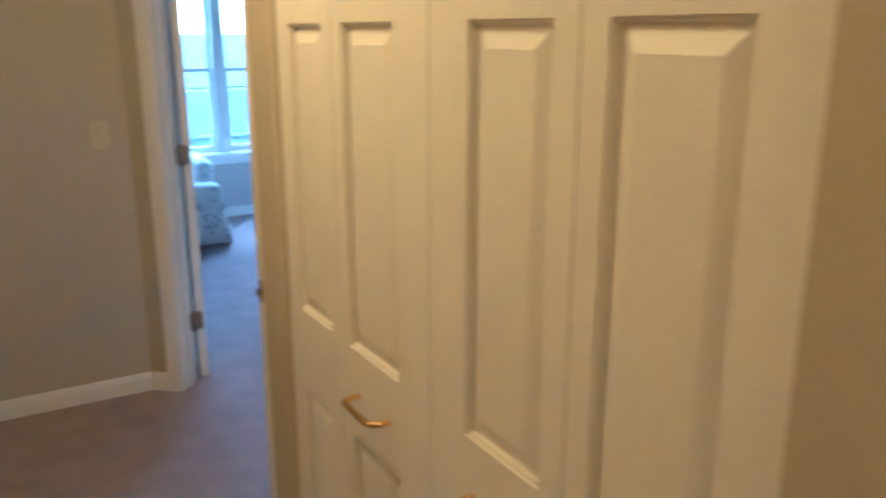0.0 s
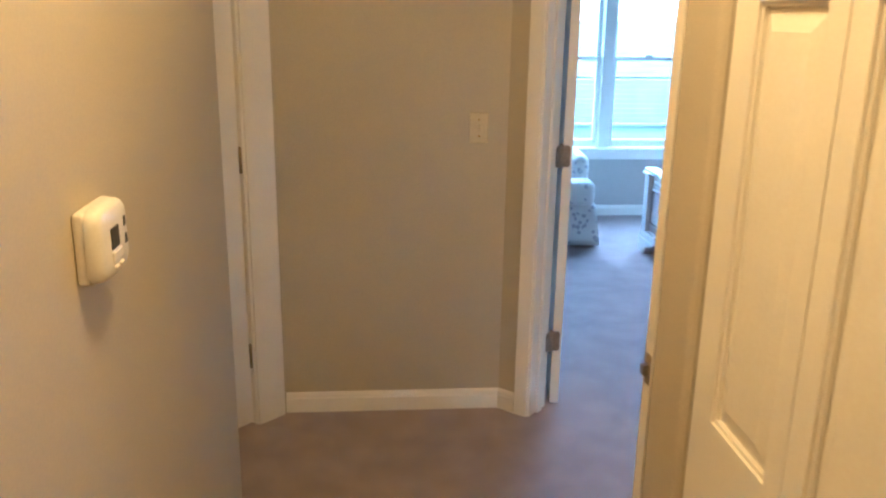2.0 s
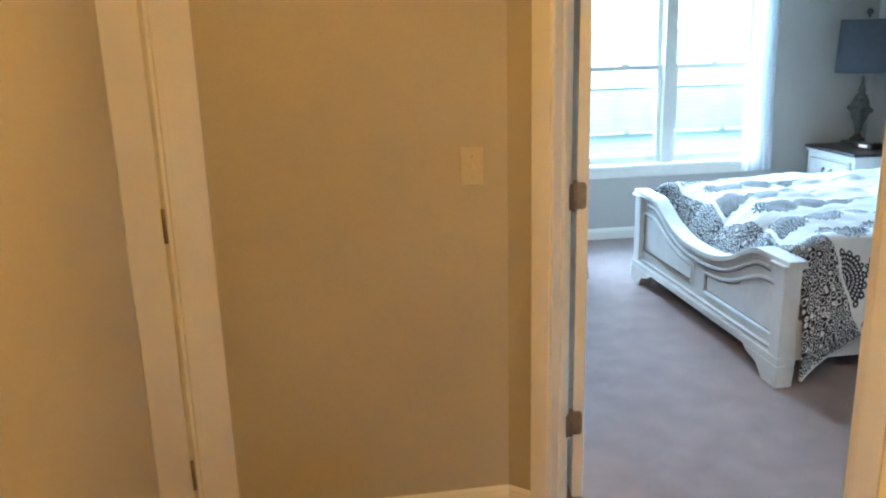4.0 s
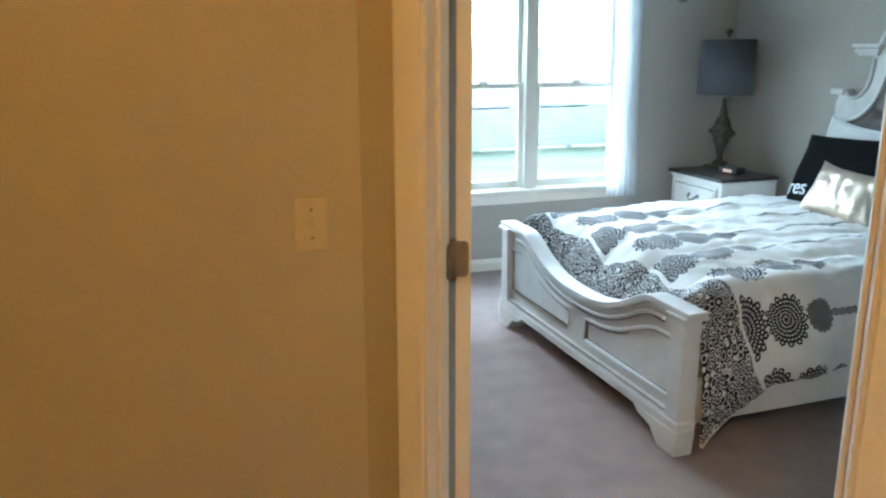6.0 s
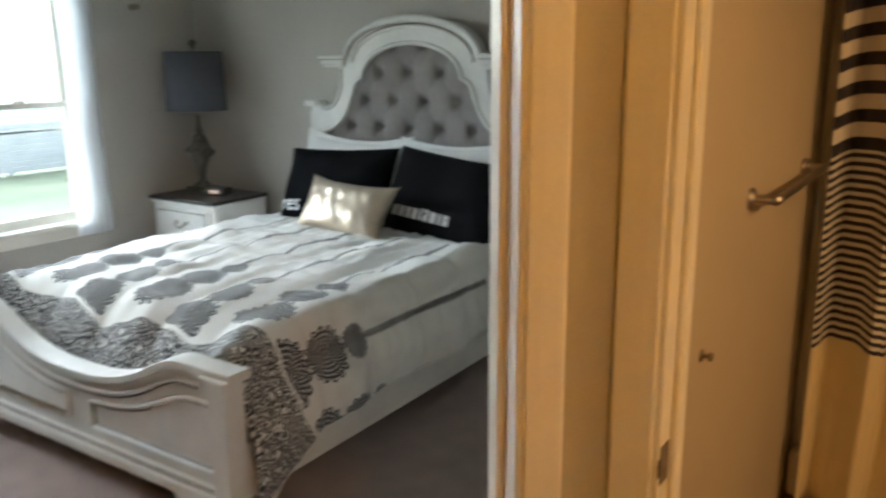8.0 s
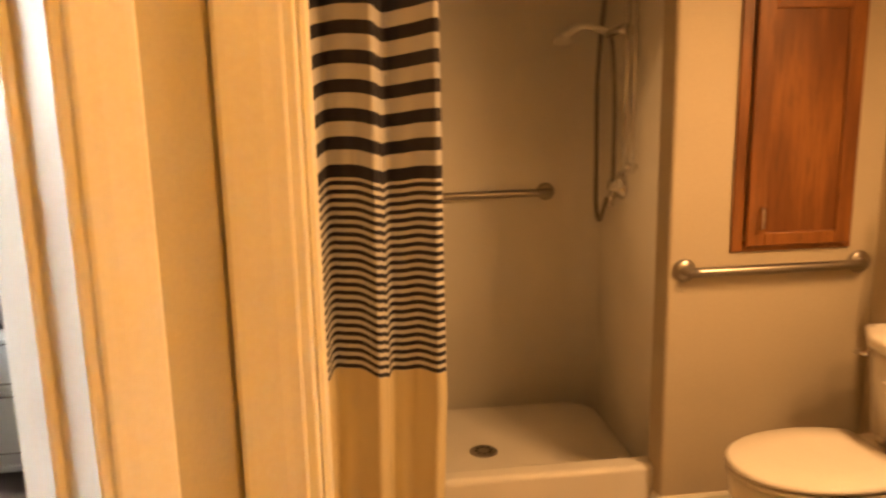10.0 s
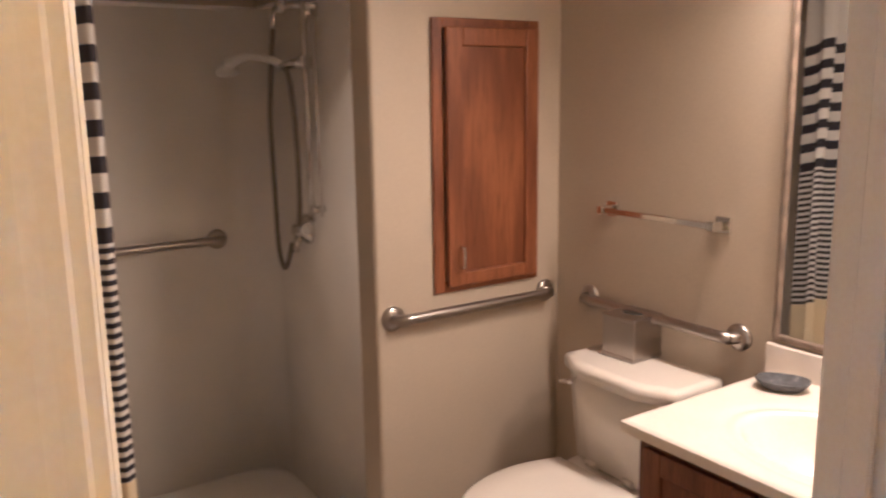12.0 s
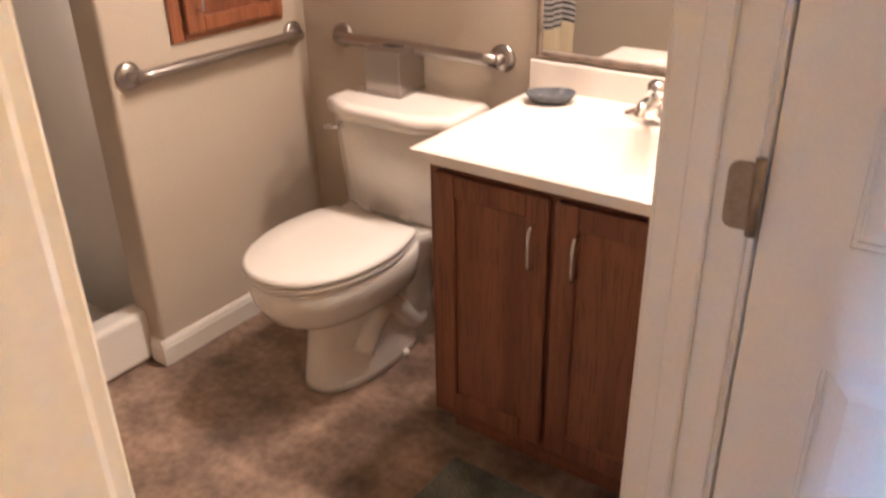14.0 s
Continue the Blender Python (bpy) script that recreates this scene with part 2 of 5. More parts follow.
bmesh.ops.bevel(bm, geom=[e for e in bm.edges if all(abs(v.co.x - BX1) < 1e-4 and abs(v.co.y - BEND) < 1e-4 for v in e.verts)], offset=0.012, segments=3, affect="EDGES", profile=0.5)
wall("wall_bath_east", bm, BATH_WALL, "beige painted wall holding the recessed cabinet")
wall("wall_shower_back", boxed(4.19, 4.29, BY0, BY1, 0, H), BATH_WALL, "beige painted wall above the shower surround")
wall("wall_shower_side", boxed(3.255, 4.19, 1.66, 1.76, 0, H), BATH_WALL, "beige painted wall beside the shower")

# bedroom walls
WY, HX = 7.0, 4.19
WINX = (1.30, 3.26)
WINZ = (0.545, 2.12)
bm = boxed(-1.5, WINX[0], WY, WY + 0.14, 0, H)
box(bm, WINX[1], HX, WY, WY + 0.14, 0, H)
box(bm, WINX[0], WINX[1], WY, WY + 0.14, 0, WINZ[0])
box(bm, WINX[0], WINX[1], WY, WY + 0.14, WINZ[1], H)
wall("wall_window", bm, BED_WALL, "greige painted bedroom wall around the window")
wall("wall_headboard", boxed(HX, HX + 0.12, 3.1, WY + 0.14, 0, H), BED_WALL, "greige painted bedroom wall behind the bed")
wall("wall_bedroom_south", boxed(1.62, HX, 3.1, 3.2, 0, H), BED_WALL, "greige painted bedroom wall")
wall("wall_bedroom_west", boxed(-1.6, -1.5, 3.835, WY + 0.14, 0, H), BED_WALL, "greige painted bedroom wall")
wall("wall_bedroom_inner", boxed(-1.5, 0.70, 3.835, 3.90, 0, H), BED_WALL, "greige painted bedroom wall behind the door")
wall("wall_side_room", boxed(-1.6, -1.1, 2.78, 3.835, 0, H), WALL, "beige painted wall closing a side room")

# the two slanting walls at the hallway's end, each with a doorway
DR = pose(0.645, 3.715, 0, 0, 0, -math.degrees(math.atan2(0.747, 0.835)))
LR = math.hypot(0.835, 0.747)
R0, R1 = 0.134, 0.988
bm = boxed(0, R0, 0, 0.12, 0, H)
box(bm, R1, LR, 0, 0.12, 0, H)
box(bm, R0, R1, 0, 0.12, DOOR, H)
wall("wall_bedroom_door", bm, WALL, "beige slanting wall with the bedroom doorway", DR)
DL = pose(-0.91, 3.01, 0, 0, 0, 45)
LL = math.hypot(0.705, 0.705)
L0, L1 = 0.105, 0.865
bm = boxed(-0.16, L0, 0, 0.12, 0, H)
box(bm, L1, LL, 0, 0.12, 0, H)
box(bm, L0, L1, 0, 0.12, DOOR, H)
wall("wall_side_door", bm, WALL, "beige slanting wall with a closed door", DL)


# ------------------------------------------------------------------ trim


def casing_profile(width=0.057):
    return [(0, 0), (0, 0.008), (0.003, 0.0100), (0.012, 0.0112), (0.020, 0.0126), (width - 0.012, 0.0150), (width - 0.005, 0.0152), (width - 0.001, 0.013), (width, 0.010), (width, 0)]


def casing_bar(x_in, out, z0, z1, face, sign, width=0.057):
    """An upright casing whose inner edge is at x_in and which spreads towards out (-1 or 1), on the plane y = face."""
    bm = bmesh.new()
    ring0, ring1 = [], []
    for u, d in casing_profile(width):
        x, y = x_in + out * u, face + sign * d
        ring0.append(bm.verts.new((x, y, z0)))
        ring1.append(bm.verts.new((x, y, z1)))
    n = len(ring0)
    for i in range(n):
        bm.faces.new((ring0[i], ring0[(i + 1) % n], ring1[(i + 1) % n], ring1[i]))
    bm.faces.new(ring0)
    bm.faces.new(ring1)
    bmesh.ops.recalc_face_normals(bm, faces=bm.faces)
    return bm


def doorway(name, m, a, b, thick, label, stop, width=0.057, back=True, width_b=None):
    """Jambs, stops and casings of a doorway from a to b in a wall from y = 0 to thick; stop: y of the door stop."""
    d = thing(name, m, label, "door frame", kind="structure")
    j = 0.016
    part("side_jamb", boxed(a, a + j, -0.002, thick + 0.002, 0, DOOR - j, 0.002, 1), TRIM, d)
    part("side_jamb", boxed(b - j, b, -0.002, thick + 0.002, 0, DOOR - j, 0.002, 1), TRIM, d)
    part("head_jamb", boxed(a, b, -0.002, thick + 0.002, DOOR - j, DOOR, 0.002, 1), TRIM, d)
    part("door_stop", boxed(a + j, a + j + 0.011, stop, stop + 0.034, 0, DOOR - j, 0.003, 1), TRIM, d)
    part("door_stop", boxed(b - j - 0.011, b - j, stop, stop + 0.034, 0, DOOR - j, 0.003, 1), TRIM, d)
    for face, sign in ((0.0, -1), (thick, 1)) if back else ((0.0, -1),):
        part("casing", casing_bar(a + 0.006, -1, 0, DOOR + 0.05, face, sign, width), TRIM, d)
        part("casing", casing_bar(b - 0.006, 1, 0, DOOR + 0.05, face, sign, width_b or width), TRIM, d)
        part("head_casing", boxed(a + 0.008, b - 0.008, *sorted((face, face + sign * 0.016)), DOOR - 0.006, DOOR + 0.05, 0.003, 1), TRIM, d)
    return d


doorway("trim_bedroom_doorway", DR, R0, R1, 0.12, "white painted frame of the open bedroom doorway", 0.045)
doorway("trim_side_doorway", DL, L0, L1, 0.12, "white painted frame of a closed side door", 0.058, width_b=0.122)
DB = pose(1.48, 2.912, 0, 0, 0, -90)
doorway("trim_bath_doorway", DB, 0.0, 0.817, 0.11, "white painted frame of the bathroom doorway", 0.042, width=0.061)


def baseboard(name, p, q, mat_label="white painted baseboard with a moulded top"):
    """A moulded baseboard that runs from p to q with its face to the right of the way."""
    a, b = Vector((*p, 0)), Vector((*q, 0))
    way = (b - a).normalized()
    out = Vector((way.y, -way.x, 0))
    bm = bmesh.new()
    prof = [(0, 0), (0.013, 0), (0.013, 0.058), (0.010, 0.064), (0.009, 0.072), (0.005, 0.080), (0.004, 0.083), (0, 0.083)]
    r0 = [bm.verts.new(a + out * d + Vector((0, 0, z))) for d, z in prof]
    r1 = [bm.verts.new(b + out * d + Vector((0, 0, z))) for d, z in prof]
    for i in range(len(prof)):
        j = (i + 1) % len(prof)
        bm.faces.new((r0[i], r0[j], r1[j], r1[i]))
    bm.faces.new(r0)
    bm.faces.new(r1)
    bmesh.ops.recalc_face_normals(bm, faces=bm.faces)
    return single(name, bm, TRIM, mat_label, "baseboard", kind="structure")


def along(m, x):
    v = m @ Vector((x, 0, 0))
    return v.x, v.y


baseboard("baseboard_1", (-0.205, 3.715), (0.645, 3.715))
baseboard("baseboard_2", along(DR, 0.0), along(DR, R0 - 0.053))
baseboard("baseboard_3", (-0.245, -1.7), (-0.245, 2.885))
baseboard("baseboard_4", along(DR, R1 + 0.053), along(DR, LR))
baseboard("baseboard_5", (-1.5, WY), (HX, WY))
baseboard("baseboard_6", (HX, WY), (HX, 3.2))
baseboard("baseboard_7", (HX, 3.2), (1.62, 3.2))
baseboard("baseboard_8", (BX1, BEND + 0.012), (BX1, BY0))
baseboard("baseboard_9", (3.20, BEND), (BX1 - 0.012, BEND))
baseboard("baseboard_10", (BX1, BY0), (BX0, BY0))
baseboard("baseboard_11", (0.628, 2.0), (0.628, 1.86))


# ------------------------------------------------------------------ doors


def panel_door(root, w, h, thick, panels, mat):
    """Stiles, rails and raised panels of a moulded door from x = 0 to w and y = 0 to thick; panels: (x0, x1, z0, z1)."""
    d = 0.012
    xs = sorted({0.0, w, *(p[0] for p in panels), *(p[1] for p in panels)})
    zs = sorted({0.008, h, *(p[2] for p in panels), *(p[3] for p in panels)})
    core = boxed(0.001, w - 0.001, d, thick - d, 0.009, h - 0.001)
    for x0, x1 in zip(xs, xs[1:]):
        run = None
        for z0, z1 in zip(zs, zs[1:]):
            mx, mz = (x0 + x1) / 2, (z0 + z1) / 2
            if any(p[0] < mx < p[1] and p[2] < mz < p[3] for p in panels):
                if run:
                    box(core, x0, x1, 0, thick, *run)
                run = None
            else:
                run = (run[0], z1) if run else (z0, z1)
        if run:
            box(core, x0, x1, 0, thick, *run)
    part("leaf", core, mat, root)
    for x0, x1, z0, z1 in panels:
        bm = bmesh.new()
        g = 0.006
        frustum(bm, x0 + g, x1 - g, z0 + g, z1 - g, d + 0.001, 0.003, 0.030)
        frustum(bm, x0 + g, x1 - g, z0 + g, z1 - g, thick - d - 0.001, thick - 0.003, 0.030)
        for a0, a1, b0, b1 in ((x0, x0 + g, z0, z1), (x1 - g, x1, z0, z1), (x0 + g, x1 - g, z0, z0 + g), (x0 + g, x1 - g, z1 - g, z1)):
            box(bm, a0, a1, 0.005, thick - 0.005, b0, b1)
        part("panel", bm, mat, root)


def six_panels(w, s=0.11, c=0.10):
    a, b = (s, (w - c) / 2), ((w + c) / 2, w - s)
    return [(x0, x1, z0, z1) for x0, x1 in (a, b) for z0, z1 in ((0.20, 0.84), (1.00, 1.60), (1.71, 1.92))]


def hinge(root, x, y, z, lean=0.0, side=1):
    """A butt hinge: knuckle at (x, y) and one leaf."""
    bm = turned([(0.0, -0.047), (0.0065, -0.047), (0.0065, 0.047), (0.0, 0.047)], 10)
    r = 0.012
    curve = [(0.034 - r + r * math.cos(a), 0.041 - r + r * math.sin(a)) for a in (radians(d) for d in range(90, -1, -15))]
    ring = [(0.0, -0.041), (0.0, 0.041)] + curve + [(x_, -z_) for x_, z_ in reversed(curve)]
    leaf_a = [bm.verts.new((side * x_, -0.0015, z_)) for x_, z_ in ring]
    leaf_b = [bm.verts.new((side * x_, 0.0015, z_)) for x_, z_ in ring]
    bm.faces.new(leaf_a)
    bm.faces.new(leaf_b[::-1])
    for k in range(len(ring)):
        bm.faces.new((leaf_a[k - 1], leaf_a[k], leaf_b[k], leaf_b[k - 1]))
    bmesh.ops.recalc_face_normals(bm, faces=bm.faces)
    return part("hinge", bm, BRONZE, root, "dark bronze butt hinge", pose(x, y, z, 0, 0, lean))


HINGES = (0.285, 1.03, 1.80)
# side door, closed, hinged next to the switch wall
d1 = thing("door_1", DL @ pose(L0 + 0.019, 0.016, 0.0), "white six-panel side door, closed, on the slanting wall", "door", kind="structure")
wd = L1 - L0 - 0.038
panel_door(d1, wd, 2.02, 0.035, six_panels(wd), DOORPAINT)
for z in HINGES:
    hinge(d1, wd + 0.002, -0.006, z)
# bedroom door, swung wide into the bedroom
d2 = thing("door_2", DR @ pose(R0 + 0.022, 0.130, 0, 0, 0, 124), "white six-panel bedroom door standing open into the bedroom", "door", kind="structure")
panel_door(d2, 0.795, 2.02, 0.035, six_panels(0.795), DOORPAINT)
for o in list(d2.children):
    o.location = (0.014, -0.045, 0.0)
for z in HINGES:
    hinge(d2, 0.0015, -0.002, z, -90, 1)
    hinge(d2, 0.0, 0.0, z, -214, 1)
# bathroom door, swung back into the hall along the closet's end wall
d3 = thing("door_3", pose(1.466, 2.100, 0, 0, 0, 182.6), "white six-panel bathroom door, open flat along the closet wall", "door", kind="structure")
panel_door(d3, 0.828, 2.02, 0.035, six_panels(0.828, 0.096), DOORPAINT)
for z in HINGES:
    hinge(d3, -0.008, -0.0135, z + 0.012, 0, -1)
part("latch_plate", boxed(0.8265, 0.8295, 0.006, 0.029, 0.895, 0.952, 0.0008, 1), BRONZE, d3, "dark bronze latch plate")
part("latch_bolt", prism([(0.828, 0.912), (0.840, 0.914), (0.840, 0.932), (0.828, 0.934)], 0.011, 0.024), BRONZE, d3, "dark bronze latch bolt")

# the panes' glass
GLASS = bpy.data.materials.new("clear_glass")
GLASS.use_nodes = True
g = GLASS.node_tree.nodes["Principled BSDF"]
g.inputs["Transmission Weight"].default_value, g.inputs["Roughness"].default_value, g.inputs["IOR"].default_value = 1.0, 0.0, 1.05
MIRROR = bpy.data.materials.new("mirror_silver")
MIRROR.use_nodes = True
g = MIRROR.node_tree.nodes["Principled BSDF"]
g.inputs["Metallic"].default_value, g.inputs["Roughness"].default_value = 1.0, 0.015
g.inputs["Base Color"].default_value = (0.80, 0.81, 0.80, 1)


def nodes_of(mat):
    nt = mat.node_tree
    return nt, nt.nodes["Principled BSDF"]


def calc(nt, op, a, b=None, c=None):
    n = nt.nodes.new("ShaderNodeMath")
    n.operation = op
    for i, v in enumerate((a, b, c)):
        if v is None:
            continue
        if isinstance(v, (int, float)):
            n.inputs[i].default_value = v
        else:
            nt.links.new(v, n.inputs[i])
    return n.outputs[0]


def blend(nt, fac, a, b):
    n = nt.nodes.new("ShaderNodeMix")
    n.data_type = "RGBA"
    for i, v in ((0, fac), (6, a), (7, b)):
        if isinstance(v, tuple):
            n.inputs[i].default_value = (*v, 1)
        elif isinstance(v, (int, float)):
            n.inputs[i].default_value = v
        else:
            nt.links.new(v, n.inputs[i])
    return n.outputs[2]


def oak(name, light, dark, rough=0.42):
    """Oak with long vertical grain and pores."""
    mat = material(name, light, rough, vary=0.1, scale=7, bump=0.0, coat=0.15)
    nt, bsdf = nodes_of(mat)
    co = nt.nodes.new("ShaderNodeTexCoord")
    mp = nt.nodes.new("ShaderNodeMapping")
    mp.inputs["Scale"].default_value = (9.0, 9.0, 0.5)
    nt.links.new(co.outputs["Object"], mp.inputs["Vector"])
    wave = nt.nodes.new("ShaderNodeTexWave")
    wave.wave_type, wave.bands_direction = "RINGS", "X"
    wave.inputs["Scale"].default_value, wave.inputs["Distortion"].default_value = 1.6, 4.5
    wave.inputs["Detail"].default_value, wave.inputs["Detail Scale"].default_value = 3.0, 1.2
    nt.links.new(mp.outputs["Vector"], wave.inputs["Vector"])
    mp2 = nt.nodes.new("ShaderNodeMapping")
    mp2.inputs["Scale"].default_value = (260.0, 260.0, 9.0)
    nt.links.new(co.outputs["Object"], mp2.inputs["Vector"])
    pores = nt.nodes.new("ShaderNodeTexNoise")
    pores.inputs["Scale"].default_value, pores.inputs["Detail"].default_value = 1.0, 3.0
    nt.links.new(mp2.outputs["Vector"], pores.inputs["Vector"])
    col = blend(nt, wave.outputs["Fac"], dark, light)
    col = blend(nt, calc(nt, "MULTIPLY", calc(nt, "GREATER_THAN", pores.outputs["Fac"], 0.56), 0.45), col, tuple(0.45 * c for c in dark))
    nt.links.new(col, bsdf.inputs["Base Color"])
    b = nt.nodes.new("ShaderNodeBump")
    b.inputs["Strength"].default_value, b.inputs["Distance"].default_value = 0.15, 0.002
    nt.links.new(pores.outputs["Fac"], b.inputs["Height"])
    nt.links.new(b.outputs["Normal"], bsdf.inputs["Normal"])
    return mat


OAK = oak("golden_oak", (0.275, 0.100, 0.027), (0.165, 0.054, 0.014))
OAKDARK = oak("dark_red_oak", (0.225, 0.086, 0.029), (0.150, 0.053, 0.017))


def medallion_cloth():
    """White comforter cloth with dark medallions in rows, a dense border and trailing lines; laid out by the mesh's UV map in metres."""
    mat = material("medallion_comforter", (0.78, 0.77, 0.74), 0.9, vary=0.02, scale=9, bump=0.2, bump_scale=420, sheen=0.1)
    nt, bsdf = nodes_of(mat)
    uv = nt.nodes.new("ShaderNodeUVMap")
    uv.uv_map = "cloth"
    sep = nt.nodes.new("ShaderNodeSeparateXYZ")
    nt.links.new(uv.outputs["UV"], sep.inputs[0])
    u, v = sep.outputs[0], sep.outputs[1]
    pitch = 0.27
    row = calc(nt, "FLOOR", calc(nt, "DIVIDE", v, pitch))
    odd = calc(nt, "FLOORED_MODULO", row, 2.0)
    w = calc(nt, "SUBTRACT", calc(nt, "FLOORED_MODULO", v, pitch), pitch / 2)
    uu = calc(nt, "SUBTRACT", u, calc(nt, "MULTIPLY", calc(nt, "SUBTRACT", 1.0, odd), 0.115))
    ink = None
    for centre, radius in ((0.200, 0.110), (0.395, 0.094), (0.553, 0.064)):
        du = calc(nt, "SUBTRACT", uu, centre)
        d = calc(nt, "SQRT", calc(nt, "ADD", calc(nt, "MULTIPLY", du, du), calc(nt, "MULTIPLY", w, w)))
        ang = calc(nt, "ARCTAN2", w, du)
        petals = calc(nt, "COSINE", calc(nt, "MULTIPLY", ang, 16.0))
        edge = calc(nt, "ADD", radius * 0.96, calc(nt, "MULTIPLY", petals, radius * 0.055))
        inside = calc(nt, "LESS_THAN", d, edge)
        rings = calc(nt, "SINE", calc(nt, "MULTIPLY", d, 2 * math.pi / (radius / 6.5)))
        turn = calc(nt, "MULTIPLY", calc(nt, "FLOORED_MODULO", calc(nt, "FLOOR", calc(nt, "DIVIDE", d, radius / 6.5)), 2.0), math.pi)
        spokes = calc(nt, "COSINE", calc(nt, "ADD", calc(nt, "MULTIPLY", ang, 32.0), turn))
        lace = calc(nt, "GREATER_THAN", calc(nt, "ADD", rings, calc(nt, "MULTIPLY", spokes, 0.95)), -0.85)
        one = calc(nt, "MULTIPLY", inside, lace)
        ink = one if ink is None else calc(nt, "MAXIMUM", ink, one)
    line_in = calc(nt, "MULTIPLY", calc(nt, "GREATER_THAN", uu, 0.61), calc(nt, "LESS_THAN", uu, 1.50))
    bead = calc(nt, "ADD", 0.0125, calc(nt, "MULTIPLY", calc(nt, "SINE", calc(nt, "MULTIPLY", uu, 210.0)), 0.003))
    line = calc(nt, "MULTIPLY", line_in, calc(nt, "LESS_THAN", calc(nt, "ABSOLUTE", w), bead))
    strand = calc(nt, "GREATER_THAN", calc(nt, "SINE", calc(nt, "ADD", calc(nt, "MULTIPLY", uu, 420.0), calc(nt, "MULTIPLY", w, 500.0))), -0.55)
    ink = calc(nt, "MAXIMUM", ink, calc(nt, "MULTIPLY", line, strand))
    # dense border of small rosettes at the foot, wider where it hangs, edged by a pale cord
    side = calc(nt, "MAXIMUM", 0.0, calc(nt, "SUBTRACT", 0.50, v))
    wave_edge = calc(nt, "ADD", calc(nt, "ADD", 0.150, calc(nt, "MULTIPLY", side, 0.42)), calc(nt, "MULTIPLY", calc(nt, "COSINE", calc(nt, "MULTIPLY", v, 2 * math.pi / (2 * pitch))), 0.020))
    border = calc(nt, "LESS_THAN", u, wave_edge)
    near_edge = calc(nt, "GREATER_THAN", calc(nt, "ABSOLUTE", calc(nt, "SUBTRACT", u, calc(nt, "ADD", wave_edge, 0.007))), 0.007)
    vor = nt.nodes.new("ShaderNodeTexVoronoi")
    vor.inputs["Scale"].default_value = 42.0
    vor.inputs["Randomness"].default_value = 0.55
    nt.links.new(uv.outputs["UV"], vor.inputs["Vector"])
    curls = calc(nt, "SINE", calc(nt, "MULTIPLY", vor.outputs["Distance"], 21.0))
    ink = calc(nt, "MAXIMUM", calc(nt, "MULTIPLY", ink, calc(nt, "SUBTRACT", 1.0, border)), calc(nt, "MULTIPLY", border, calc(nt, "GREATER_THAN", curls, -0.55)))
    ink = calc(nt, "MULTIPLY", ink, near_edge)
    noise_n = nt.nodes.new("ShaderNodeTexNoise")
    noise_n.inputs["Scale"].default_value = 60.0
    nt.links.new(uv.outputs["UV"], noise_n.inputs["Vector"])
    shade = blend(nt, noise_n.outputs["Fac"], (0.012, 0.0115, 0.016), (0.036, 0.034, 0.042))
    nt.links.new(blend(nt, ink, (0.77, 0.755, 0.72), shade), bsdf.inputs["Base Color"])
    return mat


def curtain_cloth():
    """Shower curtain: clear-white top, wide dark stripes, narrow stripes, plain cream foot; by height."""
    mat = material("striped_shower_curtain", (0.8, 0.78, 0.72), 0.75, vary=0.02, scale=9, bump=0.15, bump_scale=500)
    nt, bsdf = nodes_of(mat)
    uv = nt.nodes.new("ShaderNodeUVMap")
    uv.uv_map = "cloth"
    sep = nt.nodes.new("ShaderNodeSeparateXYZ")
    nt.links.new(uv.outputs["UV"], sep.inputs[0])
    z = sep.outputs[1]
    wide = calc(nt, "MULTIPLY", calc(nt, "LESS_THAN", calc(nt, "FLOORED_MODULO", calc(nt, "SUBTRACT", z, 1.185), 0.083), 0.039), calc(nt, "MULTIPLY", calc(nt, "GREATER_THAN", z, 1.185), calc(nt, "LESS_THAN", z, 1.735)))
    thin = calc(nt, "MULTIPLY", calc(nt, "LESS_THAN", calc(nt, "FLOORED_MODULO", calc(nt, "SUBTRACT", z, 0.585), 0.0262), 0.0135), calc(nt, "MULTIPLY", calc(nt, "GREATER_THAN", z, 0.583), calc(nt, "LESS_THAN", z, 1.185)))
    ground = blend(nt, calc(nt, "LESS_THAN", z, 0.583), (0.70, 0.68, 0.64), (0.76, 0.66, 0.43))
    nt.links.new(blend(nt, calc(nt, "MAXIMUM", wide, thin), ground, (0.028, 0.026, 0.036)), bsdf.inputs["Base Color"])
    return mat


def floral_cloth():
    mat = material("blue_floral_upholstery", (0.70, 0.69, 0.66), 0.9, vary=0.03, scale=9, bump=0.25, bump_scale=500, sheen=0.15)
    nt, bsdf = nodes_of(mat)
    co = nt.nodes.new("ShaderNodeTexCoord")
    a, b = nt.nodes.new("ShaderNodeTexNoise"), nt.nodes.new("ShaderNodeTexVoronoi")
    a.inputs["Scale"].default_value, a.inputs["Detail"].default_value = 11.0, 5.0
    b.inputs["Scale"].default_value = 26.0
    for n in (a, b):
        nt.links.new(co.outputs["Object"], n.inputs["Vector"])
    flower = calc(nt, "MULTIPLY", calc(nt, "GREATER_THAN", a.outputs["Fac"], 0.53), calc(nt, "LESS_THAN", b.outputs["Distance"], 0.42))
    nt.links.new(blend(nt, calc(nt, "MULTIPLY", flower, 0.6), (0.78, 0.76, 0.72), (0.24, 0.24, 0.31)), bsdf.inputs["Base Color"])
    return mat


